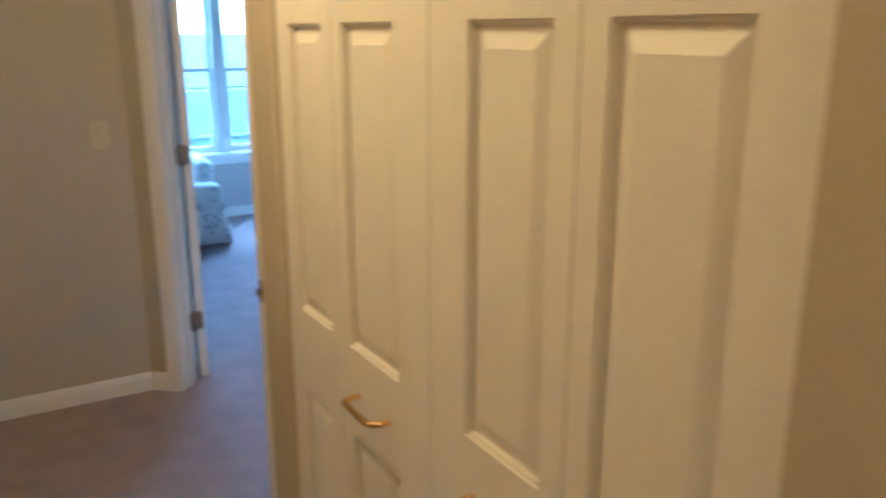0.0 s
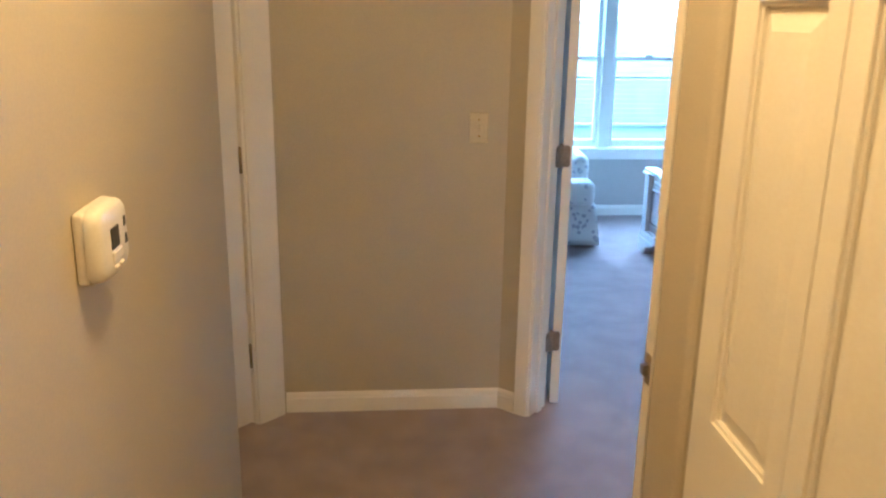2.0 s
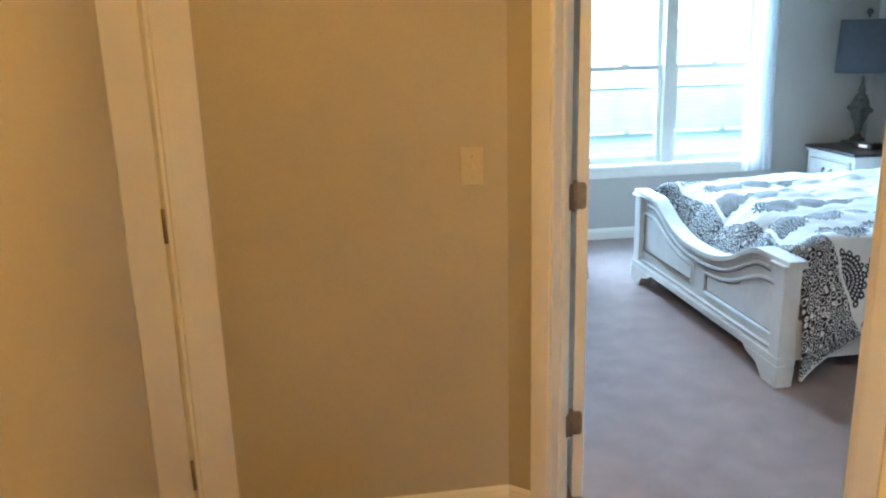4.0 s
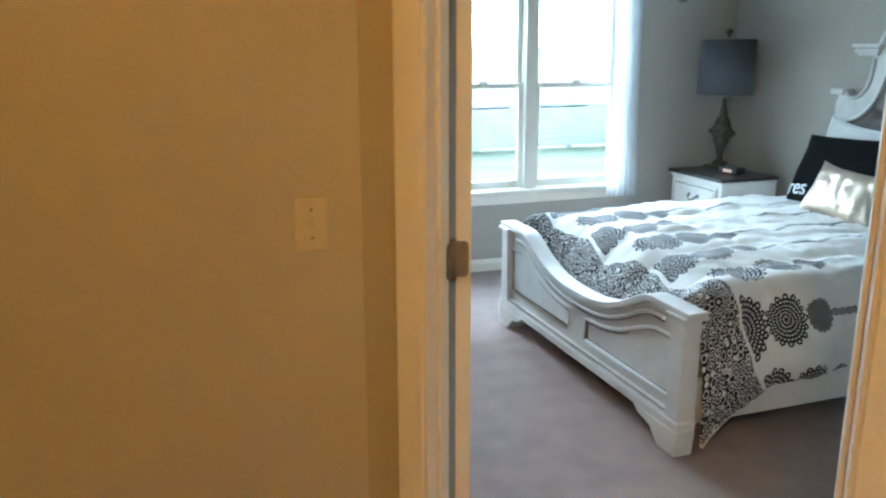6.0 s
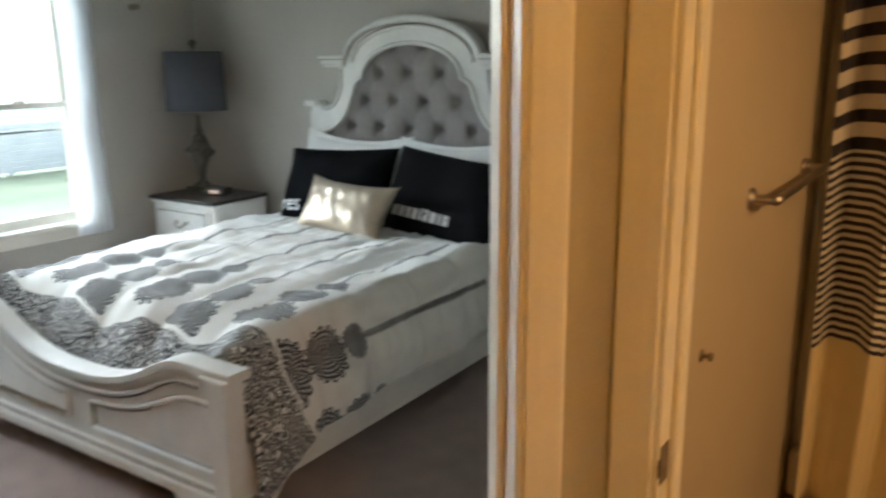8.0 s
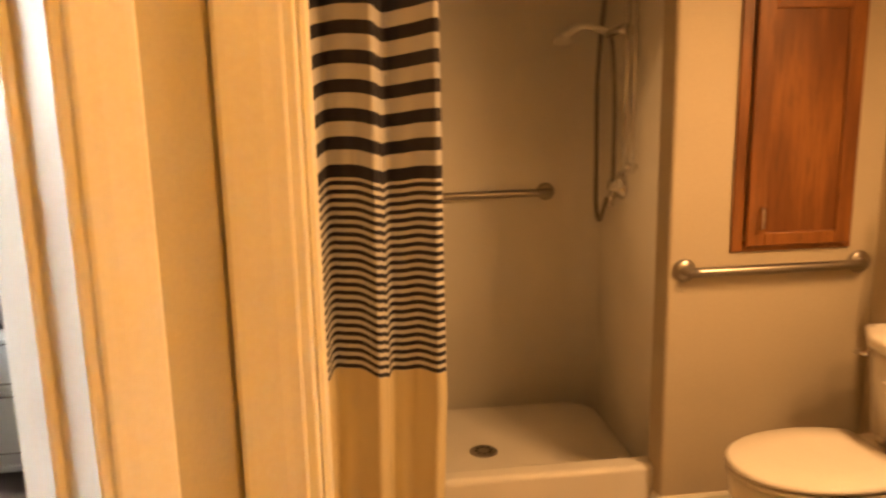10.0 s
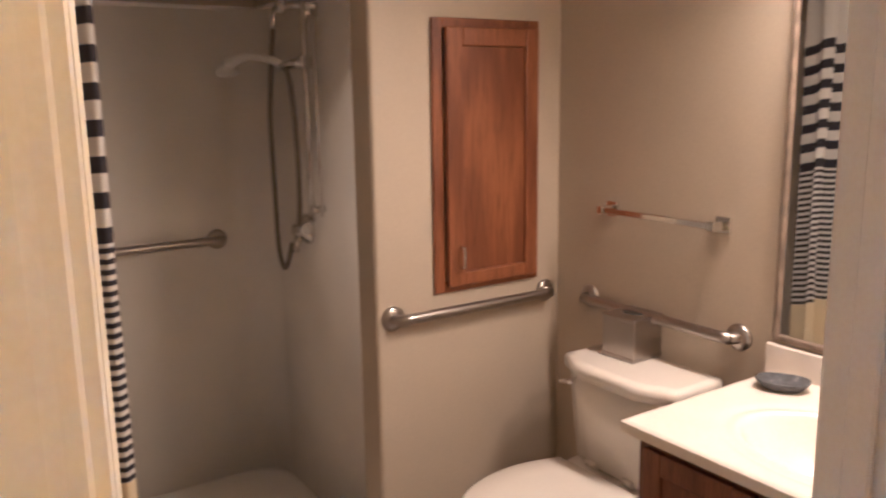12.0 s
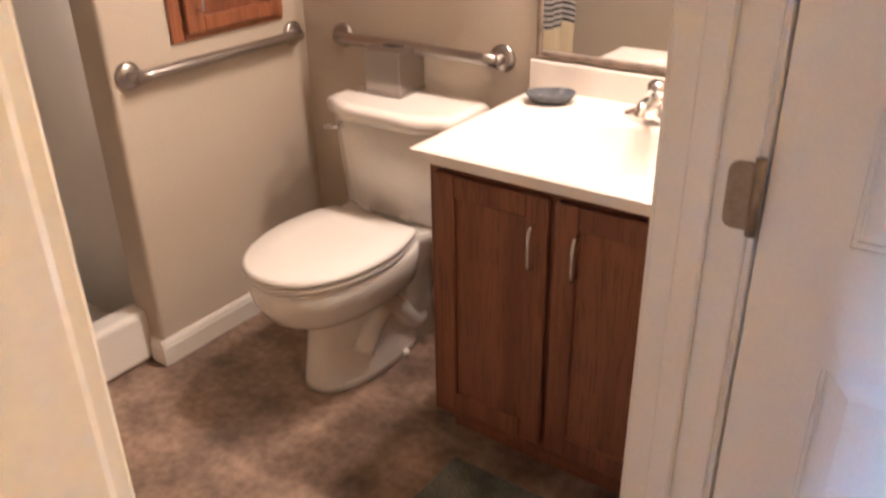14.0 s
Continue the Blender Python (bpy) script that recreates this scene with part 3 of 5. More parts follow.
COMFORTER, CURTAIN, FLORAL = medallion_cloth(), curtain_cloth(), floral_cloth()
SHEER = bpy.data.materials.new("white_sheer_voile")
SHEER.use_nodes = True
nt_s, sh_b = nodes_of(SHEER)
sh_b.inputs["Base Color"].default_value, sh_b.inputs["Roughness"].default_value = (0.86, 0.87, 0.88, 1), 0.9
tl = nt_s.nodes.new("ShaderNodeBsdfTranslucent")
tl.inputs["Color"].default_value = (0.88, 0.90, 0.92, 1)
mx = nt_s.nodes.new("ShaderNodeMixShader")
mx.inputs[0].default_value = 0.6
nt_s.links.new(sh_b.outputs[0], mx.inputs[1])
nt_s.links.new(tl.outputs[0], mx.inputs[2])
nt_s.links.new(mx.outputs[0], nt_s.nodes["Material Output"].inputs["Surface"])


def cloth_grid(nu, nv, place, uv=None):
    """A sheet of nu x nv cells; place(s, t) gives the point, uv(s, t) its cloth coordinates."""
    bm = bmesh.new()
    layer = bm.loops.layers.uv.new("cloth") if uv else None
    vs = [[bm.verts.new(place(i / nu, j / nv)) for j in range(nv + 1)] for i in range(nu + 1)]
    for i in range(nu):
        for j in range(nv):
            f = bm.faces.new((vs[i][j], vs[i + 1][j], vs[i + 1][j + 1], vs[i][j + 1]))
            f.smooth = True
            if layer:
                for loop, (a, b) in zip(f.loops, ((i, j), (i + 1, j), (i + 1, j + 1), (i, j + 1))):
                    loop[layer].uv = uv(a / nu, b / nv)
    return bm


def thicken(ob, t):
    mod = ob.modifiers.new("thickness", "SOLIDIFY")
    mod.thickness, mod.offset = t, 0.0
    return ob


# ------------------------------------------------------------------ hallway things
# bifold closet doors: two pairs, each pair panelled like one door
LEAVES = (((1.570, 1.845), (1.612, 1.778)), ((1.2185, 1.567), (1.326, 1.522)), ((0.888, 1.2155), (0.936, 1.112)), ((0.586, 0.885), (0.660, 0.842)))
for n, ((y0, y1), (p0, p1)) in enumerate(LEAVES):
    leaf = thing("bifold_door", pose(0.642, y1, 0.012, 0, 0, -90), "white painted moulded bifold closet door leaf, closed", "closet door", "bifold closet leaves")
    wl = y1 - y0
    panel_door(leaf, wl, 2.01, 0.03, [(y1 - p1, y1 - p0, z0, z1) for z0, z1 in ((0.15, 0.762), (0.948, 1.540), (1.650, 1.89))], DOORPAINT)
    if n in (1, 2):
        c = y1 - (p0 + p1) / 2
        pull = [(c - 0.062, 0.0, 0.858), (c - 0.062, -0.016, 0.858), (c - 0.056, -0.030, 0.858), (c - 0.040, -0.037, 0.858), (c + 0.040, -0.037, 0.858), (c + 0.056, -0.030, 0.858), (c + 0.062, -0.016, 0.858), (c + 0.062, 0.0, 0.858)]
        bm = tube(arc(pull, 4), 0.0058, 12)
        part("handle", bm, BRASS, leaf, "polished brass bar pull")

# thermostat
th = thing("thermostat", pose(-0.245, 1.864, 1.222, 0, 0, 90), "white plastic wall thermostat with a small dark display", "thermostat")
part("base_plate", boxed(-0.060, 0.060, -0.016, 0.0, -0.050, 0.050, 0.006, 3), WHITEPLASTIC, th)
rings = []
for d, k in ((-0.014, 0.97), (-0.017, 1.0), (-0.026, 0.985), (-0.033, 0.94), (-0.0365, 0.86), (-0.038, 0.55)):
    ring = []
    for a in (2 * math.pi * i / 48 for i in range(48)):
        c, sn = math.cos(a), math.sin(a)
        ring.append((0.063 * k * math.copysign(abs(c) ** 0.42, c), d, 0.053 * k * math.copysign(abs(sn) ** 0.42, sn)))
    rings.append(ring)
bm = bmesh.new()
vs = [[bm.verts.new(p) for p in r] for r in rings]
for r0, r1 in zip(vs, vs[1:]):
    for i in range(48):
        bm.faces.new((r0[i], r0[(i + 1) % 48], r1[(i + 1) % 48], r1[i])).smooth = True
bm.faces.new(vs[0])
bm.faces.new(vs[-1])
bmesh.ops.recalc_face_normals(bm, faces=bm.faces)
part("cover", bm, WHITEPLASTIC, th)
part("display", boxed(-0.024, 0.010, -0.0395, -0.036, -0.010, 0.020, 0.001, 1), DARKPLASTIC, th, "dark grey display window")
part("flap", boxed(-0.024, 0.018, -0.0405, -0.034, -0.030, -0.013, 0.003, 2), WHITEPLASTIC, th)
for x, z in ((0.040, 0.016), (0.042, -0.010)):
    part("button", prism([(x - 0.006, z - 0.006), (x + 0.006, z - 0.006), (x + 0.004, z + 0.008), (x - 0.004, z + 0.008)], -0.0385, -0.033), DARKPLASTIC, th, "small dark button")
for x in (-0.010, 0.012):
    part("slider", boxed(x - 0.007, x + 0.007, -0.041, -0.034, -0.040, -0.034, 0.002, 1), WHITEPLASTIC, th)

# light switch
sw = thing("light_switch", pose(0.537, 3.715, 1.134), "ivory toggle light switch plate on the beige wall", "light switch")
part("plate", boxed(-0.035, 0.035, -0.006, 0.0, -0.057, 0.057, 0.004, 2), IVORY, sw)
part("slot", boxed(-0.006, 0.006, -0.0068, -0.004, -0.013, 0.013, 0.001, 1), IVORY, sw)
part("toggle", prism([(-0.0045, -0.010), (0.0045, -0.010), (0.0045, 0.010), (-0.0045, 0.010)], -0.018, -0.005, 0.001), IVORY, sw, m=pose(0, 0, 0, -18, 0, 0))
for z in (-0.030, 0.030):
    part("screw", boxed(-0.003, 0.003, -0.0075, -0.005, z - 0.003, z + 0.003, 0.0012, 1), BRASS, sw, "small brass screw")

# hall ceiling light
hl = thing("ceiling_light", pose(0.15, 1.7, 2.44), "round frosted flush ceiling light in the hallway", "ceiling light")
part("base", turned([(0.0, 0.0), (0.15, 0.0), (0.15, -0.03), (0.0, -0.03)], 32), BRASS, hl)

# strike plate on the bathroom's latch jamb
st = thing("strike_plate", pose(1.498, 2.896, 0.922), "dark bronze strike plate on the white door jamb", "strike plate")
bm = boxed(-0.016, 0.016, -0.002, 0.0005, -0.030, 0.030, 0.001, 1)
part("plate", bm, BRONZE, st)
part("lip", boxed(-0.024, -0.015, -0.004, 0.0, -0.014, 0.014, 0.001, 1), BRONZE, st)

# ------------------------------------------------------------------ window
win = thing("window_1", pose(0, WY, 0), "white triple double-hung window over the bedroom sill", "window", kind="structure")
x_edges = (1.30, 1.95, 2.605, 3.26)
part("window_sill", boxed(1.22, 3.34, -0.045, 0.05, 0.520, 0.550, 0.006, 2), TRIM, win)
part("apron", boxed(1.26, 3.30, -0.016, -0.001, 0.455, 0.520, 0.004, 1), TRIM, win)
part("side_casing", boxed(1.225, 1.30, -0.018, -0.001, 0.55, 2.12, 0.004, 1), TRIM, win)
part("side_casing", boxed(3.26, 3.335, -0.018, -0.001, 0.55, 2.12, 0.004, 1), TRIM, win)
part("head_casing", boxed(1.225, 3.335, -0.018, -0.001, 2.12, 2.20, 0.004, 1), TRIM, win)
for x in x_edges[1:3]:
    part("mullion", boxed(x - 0.045, x + 0.045, 0.002, 0.12, 0.55, 2.12, 0.006, 2), TRIM, win)
for x0, x1 in zip(x_edges, x_edges[1:]):
    a, b = x0 + (0.045 if x0 > 1.4 else 0.002), x1 - (0.045 if x1 < 3.2 else 0.002)
    for z0, z1, y in ((0.552, 1.250, 0.040), (1.215, 2.115, 0.075)):
        bm = boxed(a, a + 0.034, y, y + 0.032, z0, z1, 0.004, 1)
        box(bm, b - 0.034, b, y, y + 0.032, z0, z1, 0.004, 1)
        box(bm, a + 0.034, b - 0.034, y, y + 0.032, z0, z0 + (0.055 if z0 < 1 else 0.032), 0.004, 1)
        box(bm, a + 0.034, b - 0.034, y, y + 0.032, z1 - 0.032, z1, 0.004, 1)
        s = part("sash", bm, TRIM, win)
        pane = part("pane", boxed(a + 0.030, b - 0.030, y + 0.012, y + 0.016, z0 + 0.03, z1 - 0.03), GLASS, s)
        pane.visible_shadow = False
    part("sash_lock", boxed((a + b) / 2 - 0.03, (a + b) / 2 + 0.03, 0.032, 0.055, 1.250, 1.266, 0.004, 1), TRIM, win)
    part("screen_bar", boxed(a + 0.01, b - 0.01, 0.112, 0.118, 1.078, 1.090), NICKEL, win)

# sheer curtain panel beside the window
cur = thing("sheer_curtain", pose(3.27, 6.93, 0), "white sheer curtain panel gathered beside the window", "curtain")
part("panel", cloth_grid(60, 24, lambda s, t: Vector(((s - 0.5) * (0.24 - 0.05 * math.sin(math.pi * t)), 0.024 * math.sin(s * 2 * math.pi * 5.5) * (0.6 + 0.4 * t) - 0.01, 0.47 + t * 1.75))), SHEER, cur)
rod = thing("curtain_rod", pose(0, 6.92, 2.235), "thin white curtain rod above the window", "curtain rod")
part("rod", tube([(1.1, 0, 0), (3.45, 0, 0)], 0.009), TRIM, rod)
for x in (1.15, 3.42):
    part("bracket", boxed(x - 0.008, x + 0.008, -0.01, 0.08, -0.02, 0.01, 0.002, 1), TRIM, rod)

hb_ = thing("curtain_holdback", pose(3.71, WY, 1.79, 90, 0, 0), "small dark bronze holdback knob beside the sheer curtain", "curtain holdback")
part("plate", turned([(0.0, 0.0), (0.020, 0.0), (0.018, 0.006), (0.0, 0.006)], 20), BRONZE, hb_)
part("stem", turned([(0.0, 0.004), (0.006, 0.005), (0.006, 0.040), (0.0, 0.040)], 12), BRONZE, hb_)
part("knob", turned([(0.0, 0.036), (0.014, 0.038), (0.020, 0.048), (0.014, 0.058), (0.0, 0.060)], 16), BRONZE, hb_)

# ------------------------------------------------------------------ outdoors behind the window
def leaf_cloud(rng, bm, centre, r, h, count, e):
    """Many small leaves in an uneven round cloud of half width r and half height h."""
    lumps = [Vector((rng.gauss(0, 0.45) * r, rng.gauss(0, 0.45) * r, rng.gauss(0, 0.45) * h)) for _ in range(9)]
    for _ in range(count):
        lump = rng.choice(lumps)
        d = Vector((rng.gauss(0, 1), rng.gauss(0, 1), rng.gauss(0, 1))).normalized() * rng.uniform(0.3, 0.5)
        p = Vector(centre) + lump + Vector((d.x * r, d.y * r, d.z * h))
        q = Euler((rng.uniform(0, 6), rng.uniform(0, 6), rng.uniform(0, 6))).to_matrix()
        bm.faces.new([bm.verts.new(p + q @ Vector(c)) for c in ((-e, 0, 0), (0, -e / 2, 0.01), (e, 0, 0), (0, e / 2, 0.01))])
    return bm


def outdoors():
    lawn = material("pale_lawn", (0.21, 0.24, 0.15), 0.95, vary=0.2, scale=0.6, bump=0.4, bump_scale=20)
    single("ground", boxed(-400, 400, 7.2, 800, -0.7, -0.5), lawn, "mown green lawn outside the window", "ground", kind="structure")
    leaf = material("hedge_leaves", (0.10, 0.16, 0.07), 0.7, vary=0.3, scale=3, bump=0.0)
    bark = material("grey_bark", (0.16, 0.13, 0.10), 0.9, vary=0.2, scale=8, bump=0.6, bump_scale=20)
    board = material("pale_grey_board", (0.66, 0.68, 0.70), 0.8, vary=0.06, scale=3, bump=0.2, bump_scale=40)
    rng = random.Random(5)
    for x, y, r, h in ((9.1, 15.2, 0.6, 0.38), (10.6, 15.5, 0.8, 0.45)):
        sh = thing("shrub", pose(x, y, -0.5), "green leafy shrub on the lawn before the fence", "shrub", "garden shrubs")
        part("crown", leaf_cloud(rng, bmesh.new(), (0, 0, h * 0.7), r, h * 0.7, 900, 0.05), leaf, sh)
        part("stem", tube([(0, 0, 0), (0.02, 0.01, h * 0.6)], [0.04, 0.02], 8), bark, sh)
    fence = thing("fence", pose(0, 16.6, -0.5), "low pale grey fence of horizontal boards at the lawn's end", "fence")
    for k in range(9):
        part("board", boxed(-4.0, 16.0, 0.0, 0.025, 0.05 + k * 0.093, 0.05 + k * 0.093 + 0.088, 0.004, 1), board, fence)
    for k in range(11):
        part("post", boxed(-4.0 + k * 2.0, -3.9 + k * 2.0, 0.025, 0.125, 0.0, 0.92, 0.006, 1), board, fence)


outdoors()

# ------------------------------------------------------------------ bed
bed = thing("bed", pose(0, 0, 0), "antique white wooden bed with tufted grey headboard", "bed")


def mirrored(half, c):
    """Outline through the half's points and back along their mirror image about x = c."""
    return half + [(2 * c - x, z) for x, z in reversed(half) if abs(x - c) > 1e-4]


FC = 5.19


def facing(bm, x):
    """Turns a board drawn in the xz plane (x along the wall, y its depth) to stand across the room at x, its face towards -x."""
    for v in bm.verts:
        a, d, z = v.co
        v.co = Vector((x + d, a, z))
    bmesh.ops.recalc_face_normals(bm, faces=bm.faces)
    return bm


def sweep(z_of, inset):
    """Top curve of the footboard from its end post to the middle: flat post, then a long sweep to the dip."""
    pts = arc([(4.52 + inset, 0.552, 0), (4.615, 0.550, 0), (4.70, 0.520, 0), (4.80, 0.470, 0), (4.92, 0.428, 0), (5.05, 0.405, 0), (FC, 0.400, 0)], 5)
    return [(p.x, p.y + z_of) for p in pts]


top = sweep(-0.012, 0)
outline = mirrored([(4.40, 0.13), (4.40, 0.548)] + top, FC)
part("foot_panel", facing(prism([(x, z) for x, z in outline], 0.018, 0.050), 1.985), BEDPAINT, bed)
cap = [(4.352, 0.545), (4.352, 0.566)] + [(x, z + 0.026) for x, z in top]
cap_low = [(2 * FC - x, z) for x, z in cap]
ring = cap + cap_low[::-1]
under = [(4.352, 0.545), (4.51, 0.536)] + [(x, z) for x, z in top[1:]]
ring = ring + [(2 * FC - x, z) for x, z in under] + under[::-1]
clean = []
for p in ring:
    if not clean or math.hypot(p[0] - clean[-1][0], p[1] - clean[-1][1]) > 0.004:
        clean.append(p)
if math.hypot(clean[0][0] - clean[-1][0], clean[0][1] - clean[-1][1]) < 0.004:
    clean.pop()
part("foot_cap", facing(prism(clean, -0.012, 0.075, 0.003), 1.985), BEDPAINT, bed)
low = [(x, z - 0.042) for x, z in top]
bead = low + [(2 * FC - x, z) for x, z in low[::-1]][1:]
bm = tube([(1.990, x, z) for x, z in bead], 0.0075, 8)
part("moulding", bm, BEDPAINT, bed)
bm = tube([(1.992, x, z - 0.014) for x, z in bead], 0.0035, 6)
part("glaze_line", bm, BEDEDGE, bed, "worn brown glazed line")
for y0, y1 in ((4.375, 4.455), (5.925, 6.005)):
    bm = boxed(1.972, 2.052, y0, y1, 0.10, 0.548, 0.004, 2)
    part("post", bm, BEDPAINT, bed)
    part("post_cap", boxed(1.958, 2.066, y0 - 0.018, y1 + 0.018, 0.530, 0.546, 0.004, 2), BEDPAINT, bed)
for sgn in (-1, 1):
    cx = FC + sgn * 0.715
    foot = [(cx + sgn * 0.105, 0.0), (cx + sgn * 0.115, 0.10), (cx - sgn * 0.18, 0.10), (cx - sgn * 0.15, 0.075), (cx - sgn * 0.06, 0.055), (cx - sgn * 0.01, 0.0)]
    part("foot", facing(prism(foot, -0.008, 0.072, 0.004), 1.972), BEDPAINT, bed)
part("base_rail", boxed(1.966, 2.050, 4.366, 6.014, 0.098, 0.135, 0.006, 2), BEDPAINT, bed)
part("base_moulding", boxed(1.974, 2.045, 4.374, 6.006, 0.135, 0.152, 0.006, 2), BEDPAINT, bed)
part("glaze_line", boxed(1.9735, 1.978, 4.38, 6.0, 0.1515, 0.155), BEDEDGE, bed, "worn brown glazed line")


def panel_frame(y0, y1, z0, curve):
    """A raised frame with a sweeping top edge; returns the points round it."""
    pts = [(y0, z0), (y1, z0)] + [(y, z) for y, z in curve]
    return pts + [pts[0]]


for sgn in (-1, 1):
    c = [(FC + sgn * 0.735, 0.437), (FC + sgn * 0.60, 0.434), (FC + sgn * 0.50, 0.402), (FC + sgn * 0.36, 0.345), (FC + sgn * 0.22, 0.312), (FC + sgn * 0.075, 0.300)]
    crv = [(p.x, p.y) for p in arc([(a, b, 0) for a, b in c], 4)]
    pts = panel_frame(FC + sgn * 0.075, FC + sgn * 0.735, 0.200, crv)
    part("panel_moulding", tube([(1.999, y, z) for y, z in pts], 0.0085, 8), BEDPAINT, bed)
    part("glaze_line", tube([(2.001, y + (0.012 if y < FC + sgn * 0.4 else -0.012), z + (0.012 if z < 0.21 else -0.012)) for y, z in pts], 0.0028, 6), BEDEDGE, bed, "worn brown glazed line")
for y0, y1 in ((4.385, 4.410), (5.970, 5.995)):
    part("side_rail", boxed(2.05, 4.08, y0, y1, 0.115, 0.290, 0.005, 2), BEDPAINT, bed)

# headboard
HC = 5.185
HF = 4.085
HS = Matrix.Translation((0, HC * 0.05, 0)) @ Matrix.Diagonal((1, 0.95, 1, 1))
side = [(5.955, 0.0), (5.955, 1.165), (5.940, 1.180), (5.940, 1.215), (5.985, 1.222), (5.985, 1.238), (5.900, 1.240)]
scroll = [(p.x, p.y) for p in arc([(5.900, 1.240, 0), (5.86, 1.205, 0), (5.80, 1.210, 0), (5.745, 1.255, 0), (5.715, 1.330, 0), (5.708, 1.425, 0)], 5)]
capital = [(5.73, 1.430), (5.73, 1.445), (5.80, 1.452), (5.80, 1.470), (5.815, 1.474), (5.815, 1.492), (5.690, 1.494)]
arch = [(HC + 0.465 * math.cos(a), 1.494 + 0.205 * math.sin(a)) for a in (radians(d) for d in range(6, 91, 6))]
half = side + scroll + capital + arch
outer = half + [(2 * HC - y, z) for y, z in half[::-1] if abs(y - HC) > 1e-3]
inner_half = [(5.845, 0.62), (5.845, 1.062)] + [(p.x, p.y) for p in arc([(5.845, 1.062, 0), (5.76, 1.090, 0), (5.675, 1.160, 0), (5.62, 1.260, 0), (5.590, 1.340, 0), (5.530, 1.375, 0)], 5)][1:] + [(HC + 0.345 * math.cos(a), 1.375 + 0.183 * math.sin(a)) for a in (radians(d) for d in range(6, 91, 6))]
inner = inner_half + [(2 * HC - y, z) for y, z in inner_half[::-1] if abs(y - HC) > 1e-3]


def headboard_frame():
    """The white frame: outer outline with the upholstered field cut out."""
    bm = bmesh.new()
    for depth, flip in ((0.0, False), (0.07, True)):
        loops = []
        for line in (outer, inner):
            vs = [bm.verts.new((depth, y, z)) for y, z in line]
            loops += [bm.edges.new((vs[i], vs[(i + 1) % len(vs)])) for i in range(len(vs))]
        bmesh.ops.triangle_fill(bm, use_beauty=True, edges=loops)
    n = len(outer)
    bm.verts.ensure_lookup_table()
    m = len(outer) + len(inner)
    for start, count in ((0, n), (n, len(inner))):
        for i in range(count):
            j = (i + 1) % count
            bm.faces.new((bm.verts[start + i], bm.verts[start + j], bm.verts[m + start + j], bm.verts[m + start + i]))
    bmesh.ops.recalc_face_normals(bm, faces=bm.faces)
    return bm


hb = part("headboard_frame", headboard_frame(), BEDPAINT, bed, m=HS @ pose(HF, 0, 0))
arch_line = [(HC + 0.465 * math.cos(a), 1.480 + 0.205 * math.sin(a)) for a in (radians(d) for d in range(4, 177, 4))]
part("arch_moulding", tube([(HF - 0.006, y, z) for y, z in arch_line], 0.020, 8), BEDPAINT, hb, m=pose(-HF, 0, 0))
arch_in = [(HC + 0.420 * math.cos(a), 1.448 + 0.195 * math.sin(a)) for a in (radians(d) for d in range(2, 179, 4))]
part("arch_moulding", tube([(HF - 0.004, y, z) for y, z in arch_in], 0.010, 8), BEDPAINT, hb, m=pose(-HF, 0, 0))
part("glaze_line", tube([(HF - 0.003, y, z + 0.014) for y, z in arch_in], 0.005, 6), BEDEDGE, hb, "worn brown glazed line", m=pose(-HF, 0, 0))
part("inner_moulding", tube([(HF - 0.002, y, z) for y, z in inner[1:-1]], 0.013, 8), BEDPAINT, hb, m=pose(-HF, 0, 0))
for sgn in (-1, 1):
    cx = HC + sgn * 0.56
    for k, (hw, z0, z1, d) in enumerate(((0.075, 1.428, 1.446, 0.014), (0.088, 1.446, 1.472, 0.024), (0.100, 1.472, 1.496, 0.034))):
        part("capital", boxed(HF - d, HF + 0.05, cx - hw, cx + hw, z0, z1, 0.004, 2), BEDPAINT, hb, m=pose(-HF, 0, 0))
    part("glaze_line", boxed(HF - 0.0355, HF - 0.02, cx - 0.098, cx + 0.098, 1.4705, 1.4745), BEDEDGE, hb, "worn brown glazed line", m=pose(-HF, 0, 0))
    edge = [(HC + sgn * (y - HC), z) for y, z in scroll]
    part("scroll_moulding", tube([(HF - 0.004, y - sgn * 0.012, z - 0.008) for y, z in edge], 0.012, 8), BEDPAINT, hb, m=pose(-HF, 0, 0))
    part("shoulder", boxed(HF - 0.02, HF + 0.05, *sorted((HC + sgn * 0.705, HC + sgn * 0.805)), 1.205, 1.240, 0.006, 2), BEDPAINT, hb, m=pose(-HF, 0, 0))

# the tufted upholstery: a cushion field with deep buttons on a diamond grid
BC = HC + 0.02
BUTTONS = [(y, z) for k, z in enumerate((0.80, 0.95, 1.10, 1.25, 1.40, 1.55)) for y in ([BC + 0.107 + 0.214 * i for i in range(-4, 4)] if k % 2 else [BC + 0.214 * i for i in range(-3, 4)])]


def inside_field(y, z):
    a = abs(y - HC)
    if z > 1.375:
        return (a / 0.360) ** 2 + ((z - 1.375) / 0.197) ** 2 <= 1
    if z > 1.062:
        bound = np.interp(z, [1.062, 1.09, 1.16, 1.26, 1.375], [0.675, 0.60, 0.50, 0.445, 0.375])
        return a <= bound
    return a <= 0.675


